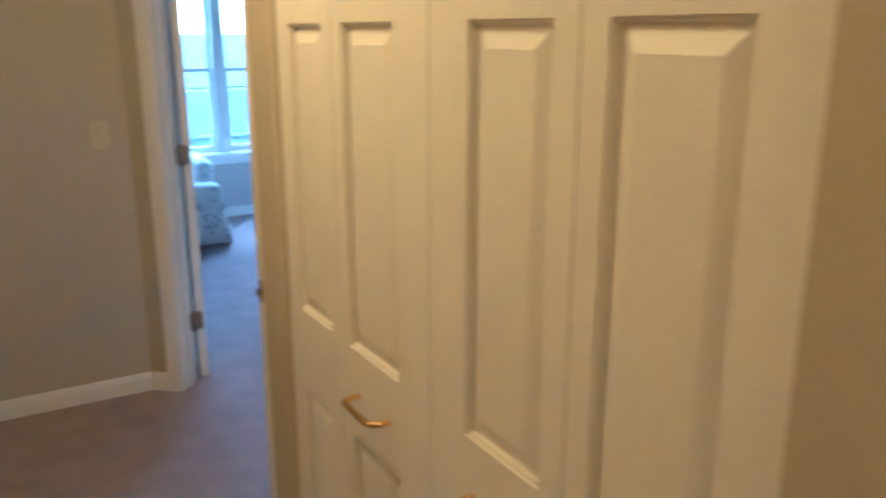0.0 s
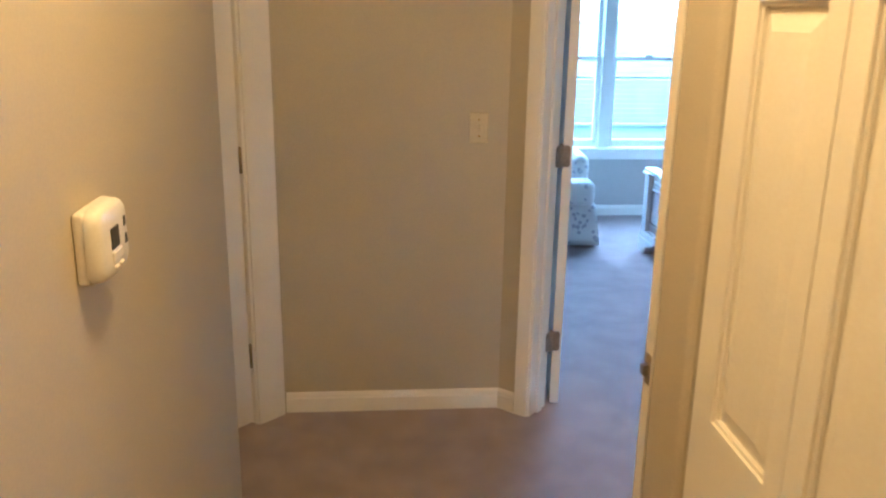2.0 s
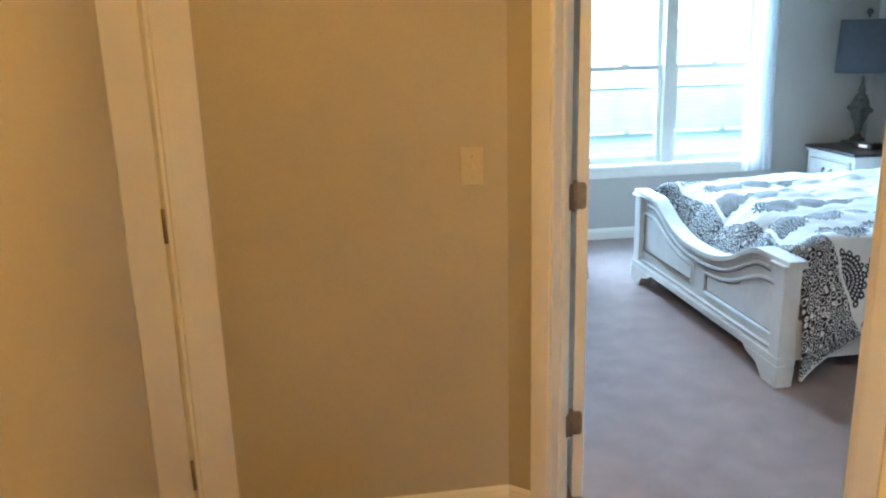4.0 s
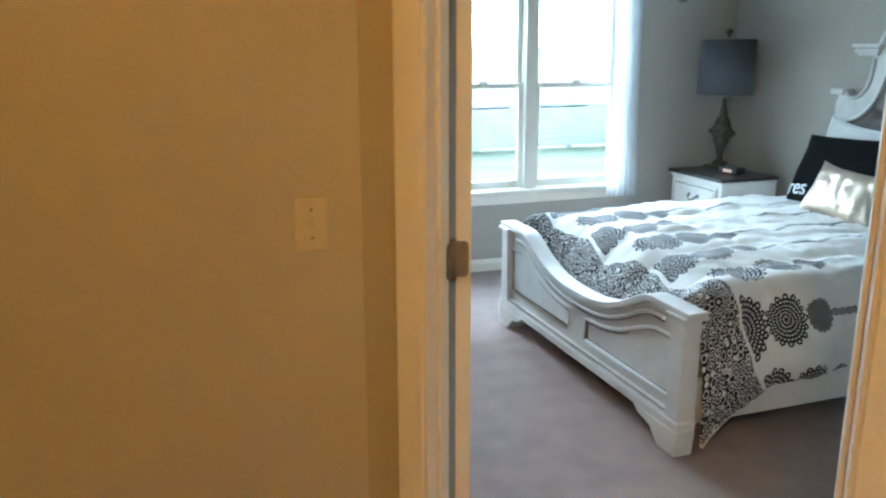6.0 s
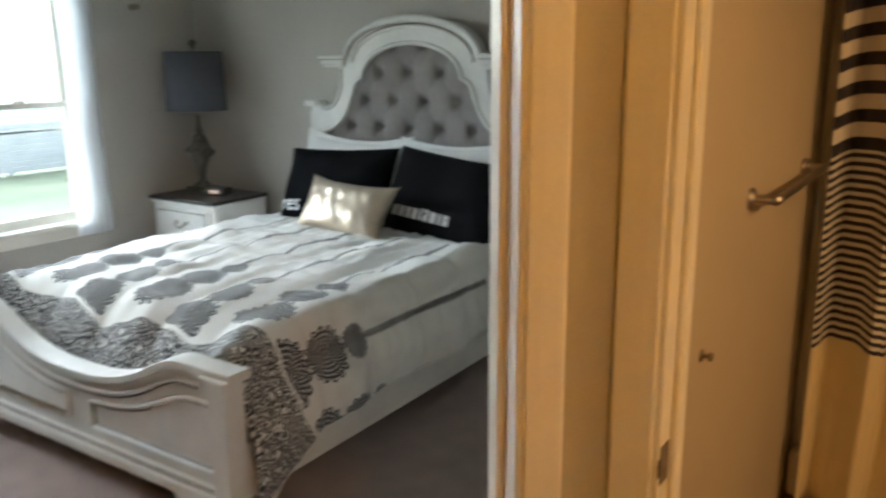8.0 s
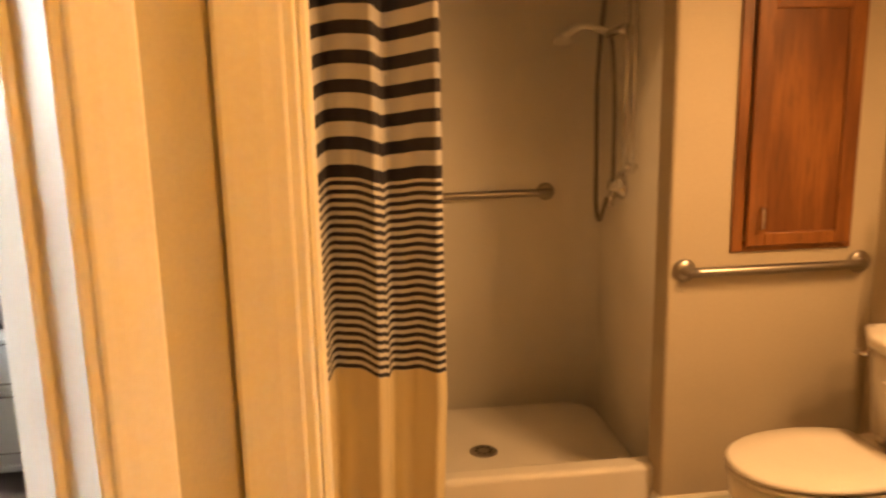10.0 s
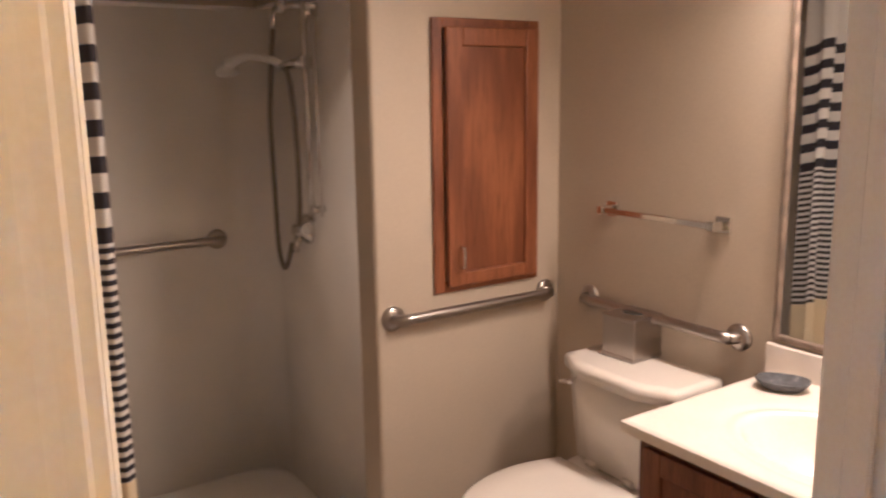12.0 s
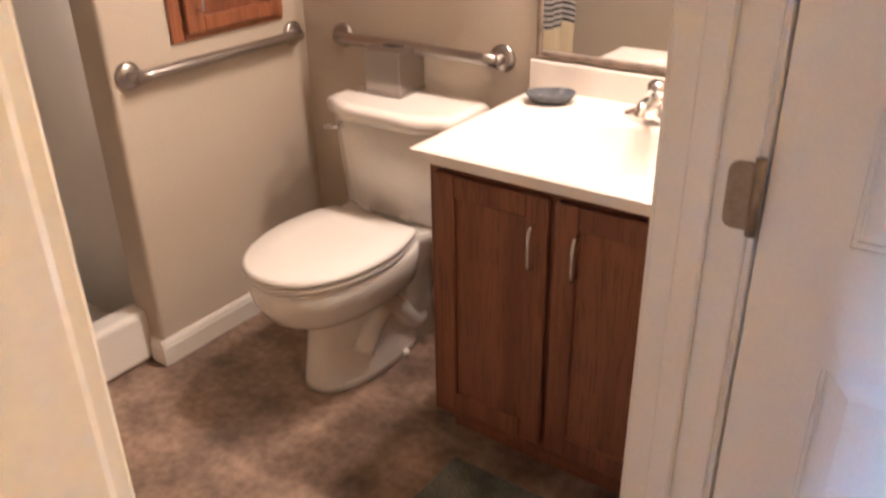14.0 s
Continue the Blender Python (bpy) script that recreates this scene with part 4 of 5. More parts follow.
def tufted():
    bm = bmesh.new()
    ny, nz = 136, 100
    y_lo, y_hi, z_lo, z_hi = HC - 0.68, HC + 0.68, 0.60, 1.58
    grid = {}
    for i in range(ny + 1):
        for j in range(nz + 1):
            y, z = y_lo + (y_hi - y_lo) * i / ny, z_lo + (z_hi - z_lo) * j / nz
            if not inside_field(y, z):
                continue
            near = sorted(math.hypot(y - by, z - bz) for by, bz in BUTTONS)[:2]
            dip = 0.040 * math.exp(-(near[0] / 0.030) ** 2) + 0.010 * math.exp(-(near[0] / 0.07) ** 2)
            u, w = (y - BC) / 0.214, (z - 0.80) / 0.30
            d1, d2 = abs((u + w) - round(u + w)), abs((u - w) - round(u - w))
            fold = 0.006 * math.exp(-(min(d1, d2) / 0.09) ** 2)
            grid[i, j] = bm.verts.new((4.100 - 0.012 + dip + fold * 0.8, y, z))
    for (i, j), v in list(grid.items()):
        q = [grid.get(k) for k in ((i, j), (i + 1, j), (i + 1, j + 1), (i, j + 1))]
        if all(q):
            bm.faces.new(q[::-1]).smooth = True
    return bm


part("upholstery", tufted(), LINEN, bed, "grey tufted linen upholstery", m=HS)
for y, z in BUTTONS:
    if inside_field(y, z) and z > 0.9:
        part("button", turned([(0.0, 0.006), (0.008, 0.0045), (0.011, 0.0), (0.0, -0.002)], 12), LINEN, bed, m=HS @ pose(4.108, y, z, 0, -90, 0))

# mattress
single("mattress", boxed(2.16, 4.07, 4.435, 5.945, 0.285, 0.525, 0.06, 4), WHITECLOTH, "white mattress under the comforter", "mattress")
# the bed's slatted support keeps the mattress up
part("slat_deck", boxed(2.05, 4.075, 4.41, 5.97, 0.255, 0.285), BEDEDGE, bed)


def comforter():
    """Puffy comforter: flat over the bed, hanging on both long sides, tucked at the foot."""
    x0, x1, y_near, y_far = 2.060, 4.02, 4.405, 5.972
    drop_near, drop_far = 0.285, 0.30
    flat = y_far - y_near - 0.16
    bend = 0.125
    length = drop_near + bend + flat + bend + drop_far

    def place(s, t):
        x = x0 + (x1 - x0) * s
        w = t * length
        foot = max(0.0, 1 - s * (x1 - x0) / 0.14)
        head = max(0.0, (x - 3.75) / 0.27)
        z_top = 0.600 - 0.030 * foot ** 2 + 0.02 * math.sin(s * math.pi)
        tuck = max(0.0, 1 - s * (x1 - x0) / 0.26)
        mid_dip = 0.26 * tuck ** 1.7 * max(0.0, 1 - ((w - length / 2) / 0.70) ** 4)
        corner = max(0.0, 1 - (x - x0) / 0.42)
        hang = drop_near + 0.165 * max(0.0, 1 - (x - x0) / 0.29)
        if w < drop_near:
            k = 1 - w / drop_near
            y, z, ny, nz = y_near - 0.045 * math.sin(k * 2.2) - 0.035 * k * corner, z_top - 0.08 - hang * k, -1.0, 0.1
            y += 0.016 * math.sin(x * 9 + 1) * k
        elif w < drop_near + bend:
            a = (w - drop_near) / bend * math.pi / 2
            y, z, ny, nz = y_near + 0.08 * (1 - math.cos(a)), z_top - 0.08 + 0.08 * math.sin(a), -math.cos(a), math.sin(a)
        elif w < drop_near + bend + flat:
            y, z, ny, nz = y_near + 0.08 + (w - drop_near - bend), z_top - mid_dip, 0.0, 1.0
        elif w < drop_near + 2 * bend + flat:
            a = (w - drop_near - bend - flat) / bend * math.pi / 2
            y, z, ny, nz = y_far - 0.08 + 0.08 * math.sin(a), z_top - 0.08 + 0.08 * math.cos(a), math.sin(a), math.cos(a)
        else:
            k = (w - drop_near - 2 * bend - flat) / drop_far
            y, z, ny, nz = y_far + 0.05 * math.sin(k * 2.2) + 0.06 * k * corner, z_top - 0.08 - (drop_far + 0.165 * max(0.0, 1 - (x - x0) / 0.29)) * k, 1.0, 0.1
        puff = 0.019 * abs(math.sin((x - x0) * math.pi / 0.32)) ** 0.7 * abs(math.sin((w + 0.05) * math.pi / 0.31)) ** 0.7
        crease = 0.013 * noise.noise(Vector((x * 5, w * 5, 0.3))) + 0.011 * noise.noise(Vector((x * 17, w * 13, 2.3))) + 0.010 * noise.noise(Vector((x * 3, w * 22, 5.0))) * (0.4 + s)
        lift = (puff + crease) * (1 - 0.5 * head)
        return Vector((x, y + ny * lift, z + nz * lift))

    return cloth_grid(110, 130, place, lambda s, t: (s * (x1 - x0) + 0.02, t * length + 0.170)), place


cf = thing("comforter", pose(0, 0, 0), "white comforter with dark medallion print, spread over the bed", "comforter")
sheet, on_cloth = comforter()
thicken(part("cover", sheet, COMFORTER, cf), 0.014)
for t in (0.0, 1.0):
    part("hem", tube([on_cloth(k / 60, t) for k in range(61)], 0.009, 8), WHITECLOTH, cf, "white corded hem")
part("hem", tube([on_cloth(1.0, k / 80) for k in range(81)], 0.009, 8), WHITECLOTH, cf, "white corded hem")


def pillow(w, h, d, n=26, flange=0.0, seed=1, sag=0.0, pinch=0.055, crumple=0.0):
    """A stuffed pillow standing in the xz plane, its face towards -y; the rim pinches towards the corners."""
    bm = bmesh.new()
    sides = []
    for sgn in (-1, 1):
        grid = []
        for i in range(n + 1):
            row = []
            for j in range(n + 1):
                a, b = 2 * i / n - 1, 2 * j / n - 1
                x = a * w / 2 * (1 - pinch * (1 - b * b) * abs(a) ** 3)
                z = b * h / 2 * (1 - pinch * 1.4 * (1 - a * a) * abs(b) ** 3) - sag * (1 - a * a) * (b > 0) * b
                ea, eb = max(0, 1 - (abs(a) / (1 - flange)) ** 2.6), max(0, 1 - (abs(b) / (1 - flange)) ** 2.6)
                y = sgn * (d / 2 * (ea * eb) ** 0.55 + 0.003)
                y += 0.006 * noise.noise(Vector((x * 11 + seed, z * 11, sgn * 3.0)))
                if crumple:
                    y += crumple * (ea * eb) ** 0.4 * (noise.noise(Vector((x * 16 + z * 7, z * 9 - x * 4, seed))) + 0.6 * noise.noise(Vector((x * 30, z * 24, seed + 5.0))))
                row.append(bm.verts.new((x, y, z)))
            grid.append(row)
        for i in range(n):
            for j in range(n):
                q = (grid[i][j], grid[i + 1][j], grid[i + 1][j + 1], grid[i][j + 1])
                bm.faces.new(q if sgn < 0 else q[::-1]).smooth = True
        sides.append(grid)
    f, b = sides
    rim = [(i, 0) for i in range(n)] + [(n, j) for j in range(n)] + [(i, n) for i in range(n, 0, -1)] + [(0, j) for j in range(n, 0, -1)]
    for (i, j), (k, m) in zip(rim, rim[1:] + rim[:1]):
        bm.faces.new((f[i][j], b[i][j], b[k][m], f[k][m]))
    bmesh.ops.recalc_face_normals(bm, faces=bm.faces)
    return bm


def leaning(x, y, z, lean, roll=0.0):
    """Stands a pillow with its face to the bed's foot, leaning back by lean degrees."""
    return Matrix.Translation((x, y, z)) @ pose(0, 0, 0, 0, 0, -90) @ pose(0, 0, 0, -lean, 0, 0) @ pose(0, 0, 0, 0, roll, 0)


for y, roll in ((5.52, 1.5), (4.83, -1.5)):
    p = thing("pillow_sham", leaning(3.965, y, 0.815, 17, roll), "white flanged pillow sham against the headboard", "pillow", "white shams")
    part("cushion", pillow(0.76, 0.54, 0.15, n=40, flange=0.12, seed=y, sag=0.03, crumple=0.006), WHITECLOTH, p)
WHITEPRINT = material("white_print", (0.80, 0.80, 0.79), 0.7, vary=0.02, bump=0.0)
for y, roll, seed in ((5.495, -3, 2), (4.775, 6.0, 7)):
    p = thing("black_pillow", leaning(3.80, y, 0.768, 25, roll), "black pillow with a white printed word along its lower edge", "pillow", "black pillows")
    part("cushion", pillow(0.74, 0.50, 0.17, seed=seed, pinch=0.035), BLACKCLOTH, p)
    if seed == 2:
        line = bpy.data.curves.new("printed_word", "FONT")
        line.body, line.size, line.extrude = "res", 0.13, 0.0015
        made = new("printed_word", line)
        me = bpy.data.meshes.new_from_object(made.evaluated_get(bpy.context.evaluated_depsgraph_get()))
        bpy.data.objects.remove(made)
        bm = bmesh.new()
        bm.from_mesh(me)
        for v in bm.verts:
            x, z, h = v.co.x - 0.325, v.co.y - 0.135, v.co.z
            swell = max(0.0, (1 - abs(x / 0.37) ** 2.6) * (1 - abs(z / 0.25) ** 2.6)) ** 0.55
            v.co = (x, -(0.085 * swell + 0.0095) - h, z)
        part("printed_word", bm, WHITEPRINT, p, "white printed letters")
        continue
    # a row of plain bars stands in for the printed maker's name
    xw = -0.25
    for k, wdt in enumerate((0.034, 0.030, 0.030, 0.032, 0.050, 0.036, 0.014, 0.034)):
        hgt = 0.052 if k != 4 else 0.058
        bm = bmesh.new()
        for k2 in range(4):
            xa, xb = xw + wdt * k2 / 4, xw + wdt * (k2 + 1) / 4
            if k % 2 == 0 and k2 == 1:
                continue
            for k3 in range(4):
                if k % 3 == 1 and k3 == 2 and k2 == 2:
                    continue
                za, zb = -0.125 + hgt * k3 / 4, -0.125 + hgt * (k3 + 1) / 4
                q = []
                for px_, pz_ in ((xa, za), (xb, za), (xb, zb), (xa, zb)):
                    ea_, eb_ = 1 - abs(px_ / 0.37) ** 2.6, 1 - abs(pz_ / 0.25) ** 2.6
                    q.append(bm.verts.new((px_, -(0.085 * (ea_ * eb_) ** 0.55 + 0.0095), pz_)))
                bm.faces.new(q)
        bmesh.ops.remove_doubles(bm, verts=bm.verts, dist=1e-5)
        bmesh.ops.solidify(bm, geom=bm.faces[:], thickness=0.004)
        part("printed_mark", bm, WHITEPRINT, p, "white printed bar")
        xw += wdt + 0.014
gp = thing("accent_pillow", leaning(3.57, 5.235, 0.730, 30, 3), "champagne gold satin accent pillow on the comforter", "pillow")
part("cushion", pillow(0.58, 0.32, 0.16, n=48, seed=11, pinch=0.15, crumple=0.007), GOLDSATIN, gp)

# ------------------------------------------------------------------ nightstand, lamp, clock


def nightstand(m, label):
    ns = thing("nightstand", m, label, "nightstand", "bedside nightstands")
    w, d, h = 0.56, 0.44, 0.665
    part("body", boxed(0.012, d, 0.015, w - 0.015, 0.09, h - 0.035, 0.004, 2), BEDPAINT, ns)
    part("top", boxed(-0.012, d, -0.004, w + 0.004, h - 0.022, h, 0.006, 3), DARKTOP, ns, "dark walnut-stained top")
    part("top_moulding", boxed(0.0, d, 0.006, w - 0.006, h - 0.040, h - 0.022, 0.006, 3), BEDPAINT, ns)
    part("base_moulding", boxed(0.002, d, 0.005, w - 0.005, 0.085, 0.115, 0.006, 2), BEDPAINT, ns)
    for y0 in (0.005, w - 0.075):
        for x0 in (0.002, d - 0.06):
            part("foot", boxed(x0, x0 + 0.06, y0, y0 + 0.07, 0.0, 0.087, 0.012, 2), BEDPAINT, ns)
    for z0, z1 in ((0.42, 0.60), (0.15, 0.40)):
        dr = part("drawer", boxed(-0.004, 0.02, 0.055, w - 0.055, z0, z1, 0.005, 2), BEDPAINT, ns)
        part("bead", tube([(-0.0045, 0.07, z0 + 0.015), (-0.0045, w - 0.07, z0 + 0.015), (-0.0045, w - 0.07, z1 - 0.015), (-0.0045, 0.07, z1 - 0.015), (-0.0045, 0.07, z0 + 0.015)], 0.003, 6), BEDEDGE, dr, "worn brown glazed line")
        zc = (z0 + z1) / 2
        pts = arc([(-0.006, w / 2 - 0.045, zc + 0.012), (-0.020, w / 2 - 0.040, zc + 0.006), (-0.024, w / 2 - 0.02, zc - 0.014), (-0.024, w / 2, zc - 0.018), (-0.024, w / 2 + 0.02, zc - 0.014), (-0.020, w / 2 + 0.040, zc + 0.006), (-0.006, w / 2 + 0.045, zc + 0.012)], 3)
        part("drawer_pull", tube(pts, 0.005, 8), BRONZE, dr, "dark bronze bail pull")
        for yy in (-0.045, 0.045):
            part("pull_rosette", turned([(0.0, 0.004), (0.012, 0.003), (0.014, 0.0), (0.0, 0.0)], 12), BRONZE, dr, m=pose(-0.004, w / 2 + yy, zc + 0.012, 0, -90, 0))
    return ns


nightstand(pose(3.585, 6.255, 0), "white nightstand with dark top beside the window wall")
nightstand(pose(3.70, 3.72, 0), "white nightstand with dark top beyond the bed")

tl_ = thing("table_lamp", pose(3.90, 6.70, 0.666), "table lamp with grey drum shade and carved base", "table lamp")
part("base_plate", boxed(-0.075, 0.075, -0.075, 0.075, 0.0, 0.022, 0.006, 2), AGEDMETAL, tl_)
part("column", turned([(0.0, 0.02), (0.055, 0.022), (0.050, 0.04), (0.024, 0.055), (0.019, 0.085), (0.028, 0.10), (0.026, 0.12), (0.038, 0.155), (0.058, 0.20), (0.066, 0.245), (0.058, 0.295), (0.036, 0.345), (0.020, 0.36), (0.028, 0.372), (0.022, 0.39), (0.013, 0.42), (0.012, 0.47), (0.0, 0.47)], 20), AGEDMETAL, tl_)
for sgn in (-1, 1):
    part("scroll", tube(arc([(0, sgn * 0.045, 0.20), (0, sgn * 0.085, 0.225), (0, sgn * 0.115, 0.250), (0, sgn * 0.125, 0.240), (0, sgn * 0.090, 0.265), (0, sgn * 0.045, 0.290)], 4), 0.014, 8), AGEDMETAL, tl_)
part("leaf_ornament", turned([(0.0, 0.19), (0.03, 0.21), (0.045, 0.245), (0.02, 0.29), (0.0, 0.30)], 8), AGEDMETAL, tl_, m=pose(-0.03, 0, 0))
bm = turned([(0.182, 0.500), (0.187, 0.500), (0.176, 0.860), (0.171, 0.860)], 40)
part("shade", bm, SHADEGREY, tl_, "grey linen drum shade")
part("harp", tube([(0, 0, 0.46), (0, 0, 0.885)], 0.004, 8), BRONZE, tl_)
part("shade_spider", tube([(-0.173, 0, 0.852), (0.173, 0, 0.852)], 0.003, 6), BRONZE, tl_)
part("finial", turned([(0.0, 0.872), (0.012, 0.876), (0.009, 0.888), (0.022, 0.900), (0.024, 0.912), (0.012, 0.928), (0.0, 0.932)], 16), AGEDMETAL, tl_)

ck = thing("clock_radio", pose(3.82, 6.46, 0.666, 0, 0, 12), "small black clock radio on the nightstand", "clock")
part("body", boxed(-0.05, 0.05, -0.075, 0.075, 0.0, 0.045, 0.014, 3), DARKPLASTIC, ck)
GLOWRED = bpy.data.materials.new("amber_digits")
GLOWRED.use_nodes = True
gb = GLOWRED.node_tree.nodes["Principled BSDF"]
gb.inputs["Emission Color"].default_value, gb.inputs["Emission Strength"].default_value = (1.0, 0.42, 0.08, 1), 0.06
part("display", boxed(-0.0515, -0.049, -0.035, 0.035, 0.012, 0.032), GLOWRED, ck, "glowing amber display")

# ------------------------------------------------------------------ armchair by the window
ac = thing("armchair", pose(1.30, 6.46, 0, 0, 0, -4), "skirted armchair in blue floral fabric by the window", "armchair")
bm = boxed(-0.25, 0.25, -0.24, 0.22, 0.30, 0.455, 0.04, 4)
box(bm, -0.375, 0.375, -0.43, -0.225, 0.30, 0.465, 0.05, 4)
part("seat_cushion", smooth(bm), FLORAL, ac)
part("base", boxed(-0.38, 0.38, -0.38, 0.40, 0.20, 0.305, 0.02, 3), FLORAL, ac)
for sgn in (-1, 1):
    part("arm", smooth(boxed(*sorted((sgn * 0.245, sgn * 0.365)), -0.215, 0.40, 0.28, 0.605, 0.055, 4)), FLORAL, ac)
part("backrest", smooth(boxed(-0.24, 0.16, 0.20, 0.42, 0.30, 0.88, 0.07, 4)), FLORAL, ac)
rim = [(-0.385, -0.385), (0.385, -0.385), (0.385, 0.405), (-0.385, 0.405), (-0.385, -0.385)]


def skirt():
    pts = []
    for (xa, ya), (xb, yb) in zip(rim, rim[1:]):
        pts += [(xa + (xb - xa) * k / 24, ya + (yb - ya) * k / 24) for k in range(24)]
    pts.append(pts[0])

    def place(s, t):
        k = min(int(s * (len(pts) - 1)), len(pts) - 1)
        x, y = pts[k]
        r = 1.0 + (1 - t) * (0.09 + 0.012 * math.sin(s * 2 * math.pi * 22))
        return Vector((x * r, y * r, 0.025 + t * 0.275))
    return cloth_grid(len(pts) - 1, 6, place)


thicken(part("skirt", skirt(), FLORAL, ac), 0.006)
for sx in (-0.33, 0.33):
    for sy in (-0.33, 0.35):
        part("leg", boxed(sx - 0.025, sx + 0.025, sy - 0.025, sy + 0.025, 0.0, 0.21, 0.004, 1), DARKTOP, ac)

# ------------------------------------------------------------------ bathroom: shower
shw = thing("shower_stall", pose(0, 0, 0), "white acrylic shower stall with low curb", "shower stall")
SX0, SX1, SY0, SY1 = 3.205, 4.11, 1.792, 2.972
TOP = 1.852


def surround():
    """Three walls with broad rounded corners, open to the room."""
    path = [(3.262, SY0), (SX1 - 0.14, SY0)]
    path += [(SX1 - 0.14 + 0.14 * math.sin(a), SY0 + 0.14 - 0.14 * math.cos(a)) for a in (radians(d) for d in range(10, 91, 10))]
    path += [(SX1, SY1 - 0.14)]
    path += [(SX1 - 0.14 + 0.14 * math.cos(a), SY1 - 0.14 + 0.14 * math.sin(a)) for a in (radians(d) for d in range(10, 91, 10))]
    path += [(3.262, SY1)]
    n = len(path) - 1

    def place(s, t):
        x, y = path[round(s * n)]
        return Vector((x, y, 0.03 + t * (TOP - 0.03)))
    return cloth_grid(n, 1, place)


wl_ = part("surround", surround(), ACRYLIC, shw)
mod = wl_.modifiers.new("thickness", "SOLIDIFY")
mod.thickness, mod.offset = 0.022, 1.0
part("top_lip", boxed(SX1 - 0.004, SX1 + 0.05, SY0, SY1, TOP - 0.002, TOP + 0.014, 0.005, 2), ACRYLIC, shw)
part("top_lip", boxed(3.262, SX1, SY0 - 0.028, SY0 + 0.004, TOP - 0.002, TOP + 0.014, 0.005, 2), ACRYLIC, shw)
part("front_flange", boxed(3.256, 3.275, SY0 - 0.026, SY0 + 0.022, 0.03, TOP, 0.006, 3), ACRYLIC, shw)
part("pan", boxed(3.285, SX1 + 0.02, SY0 - 0.02, SY1 + 0.02, 0.0, 0.035, 0.008, 2), ACRYLIC, shw)
part("curb", boxed(SX0, 3.292, SY0 + 0.030, SY1 + 0.02, 0.0, 0.170, 0.020, 4), ACRYLIC, shw)
dr_ = part("drain", turned([(0.0, 0.004), (0.050, 0.004), (0.056, 0.0), (0.0, -0.001)], 28), NICKEL, shw, "round steel drain", m=pose(3.68, 2.35, 0.036))
# flat dark discs stand in for the shade inside the drain's holes
for k in range(8):
    a = k * math.pi / 4
    part("drain_hole_shade", turned([(0.0, 0.001), (0.007, 0.001), (0.007, 0.0)], 10), DARKPLASTIC, dr_, m=pose(0.028 * math.cos(a), 0.028 * math.sin(a), 0.0042))


def grab_bar(name, p, q, out, label, r=0.016, off=0.04, group="grab bars", mat=None, flange=0.038):
    """A bar between two round flanges on a wall, standing off along out."""
    p, q, out = Vector(p), Vector(q), Vector(out).normalized()
    way = (q - p).normalized()
    gbar = thing(name, Matrix.Translation(p), label, "grab bar", group)
    d = q - p
    k = 0.045
    pts = [Vector((0, 0, 0)), out * (off * 0.5), out * off * 0.9 + way * k * 0.3, out * off + way * k, d + out * off - way * k, d + out * off * 0.9 - way * k * 0.3, d + out * (off * 0.5), d]
    part("bar", tube(arc(pts, 4), r, 16), mat or NICKEL, gbar)
    turn = out.to_track_quat("Z", "Y").to_matrix().to_4x4()
    for c in (Vector((0, 0, 0)), d):
        part("flange", turned([(0.0, 0.0), (flange, 0.0), (flange, 0.006), (flange * 0.8, 0.012), (r * 1.05, 0.016), (0.0, 0.016)], 24), mat or NICKEL, gbar, m=Matrix.Translation(c) @ turn)
    return gbar


grab_bar("grab_bar", (SX1, 1.995, 1.005), (SX1, 2.86, 1.005), (-1, 0, 0), "brushed steel grab bar on the shower's back wall")
grab_bar("grab_bar", (3.79, SY1, 0.80), (3.79, SY1, 1.66), (0, -1, 0), "upright brushed steel grab bar inside the shower")
grab_bar("grab_bar", (BX1, 1.785, 0.872), (BX1, 1.185, 0.872), (-1, 0, 0), "brushed steel grab bar beside the toilet")
grab_bar("grab_bar", (2.985, BY0, 0.875), (2.410, BY0, 0.875), (0, 1, 0), "brushed steel grab bar behind the toilet tank")
grab_bar("towel_rail", (3.02, BY1, 1.165), (2.37, BY1, 1.165), (0, -1, 0), "steel towel rail on the bathroom wall", r=0.011, off=0.06, group="towel rails", flange=0.026)

# towel bar over the toilet: square posts and a flat bar
tb = thing("towel_bar", pose(2.685, BY0, 1.175), "chrome towel bar on square posts above the toilet", "towel bar")
part("bar", boxed(-0.20, 0.20, 0.043, 0.055, -0.009, 0.009, 0.002, 1), CHROME, tb)
for x in (-0.207, 0.207):
    part("post", boxed(x - 0.012, x + 0.012, 0.006, 0.062, -0.013, 0.013, 0.003, 1), CHROME, tb)
    part("rosette", boxed(x - 0.024, x + 0.024, 0.0, 0.009, -0.024, 0.024, 0.004, 2), CHROME, tb)

# hand shower on its slide bar
hs = thing("hand_shower", pose(3.68, SY0, 0), "chrome hand shower with white head, slide bar and hose", "shower")
part("slide_bar", tube([(-0.105, 0.045, 1.12), (-0.105, 0.045, 1.83)], 0.010, 14), CHROME, hs)
for z in (1.80, 1.16):
    part("bar_mount", tube([(-0.105, 0.0, z), (-0.105, 0.045, z)], 0.013, 12), CHROME, hs)
part("top_elbow", tube(arc([(-0.13, 0.005, 1.818), (-0.08, 0.05, 1.824), (0.02, 0.055, 1.828), (0.105, 0.055, 1.818), (0.125, 0.055, 1.765)], 4), 0.013, 12), CHROME, hs)
part("top_knob", turned([(0.0, 0.0), (0.022, 0.002), (0.026, 0.014), (0.018, 0.03), (0.0, 0.034)], 16), CHROME, hs, m=pose(0.02, 0.05, 1.828, -90, 0, 0))
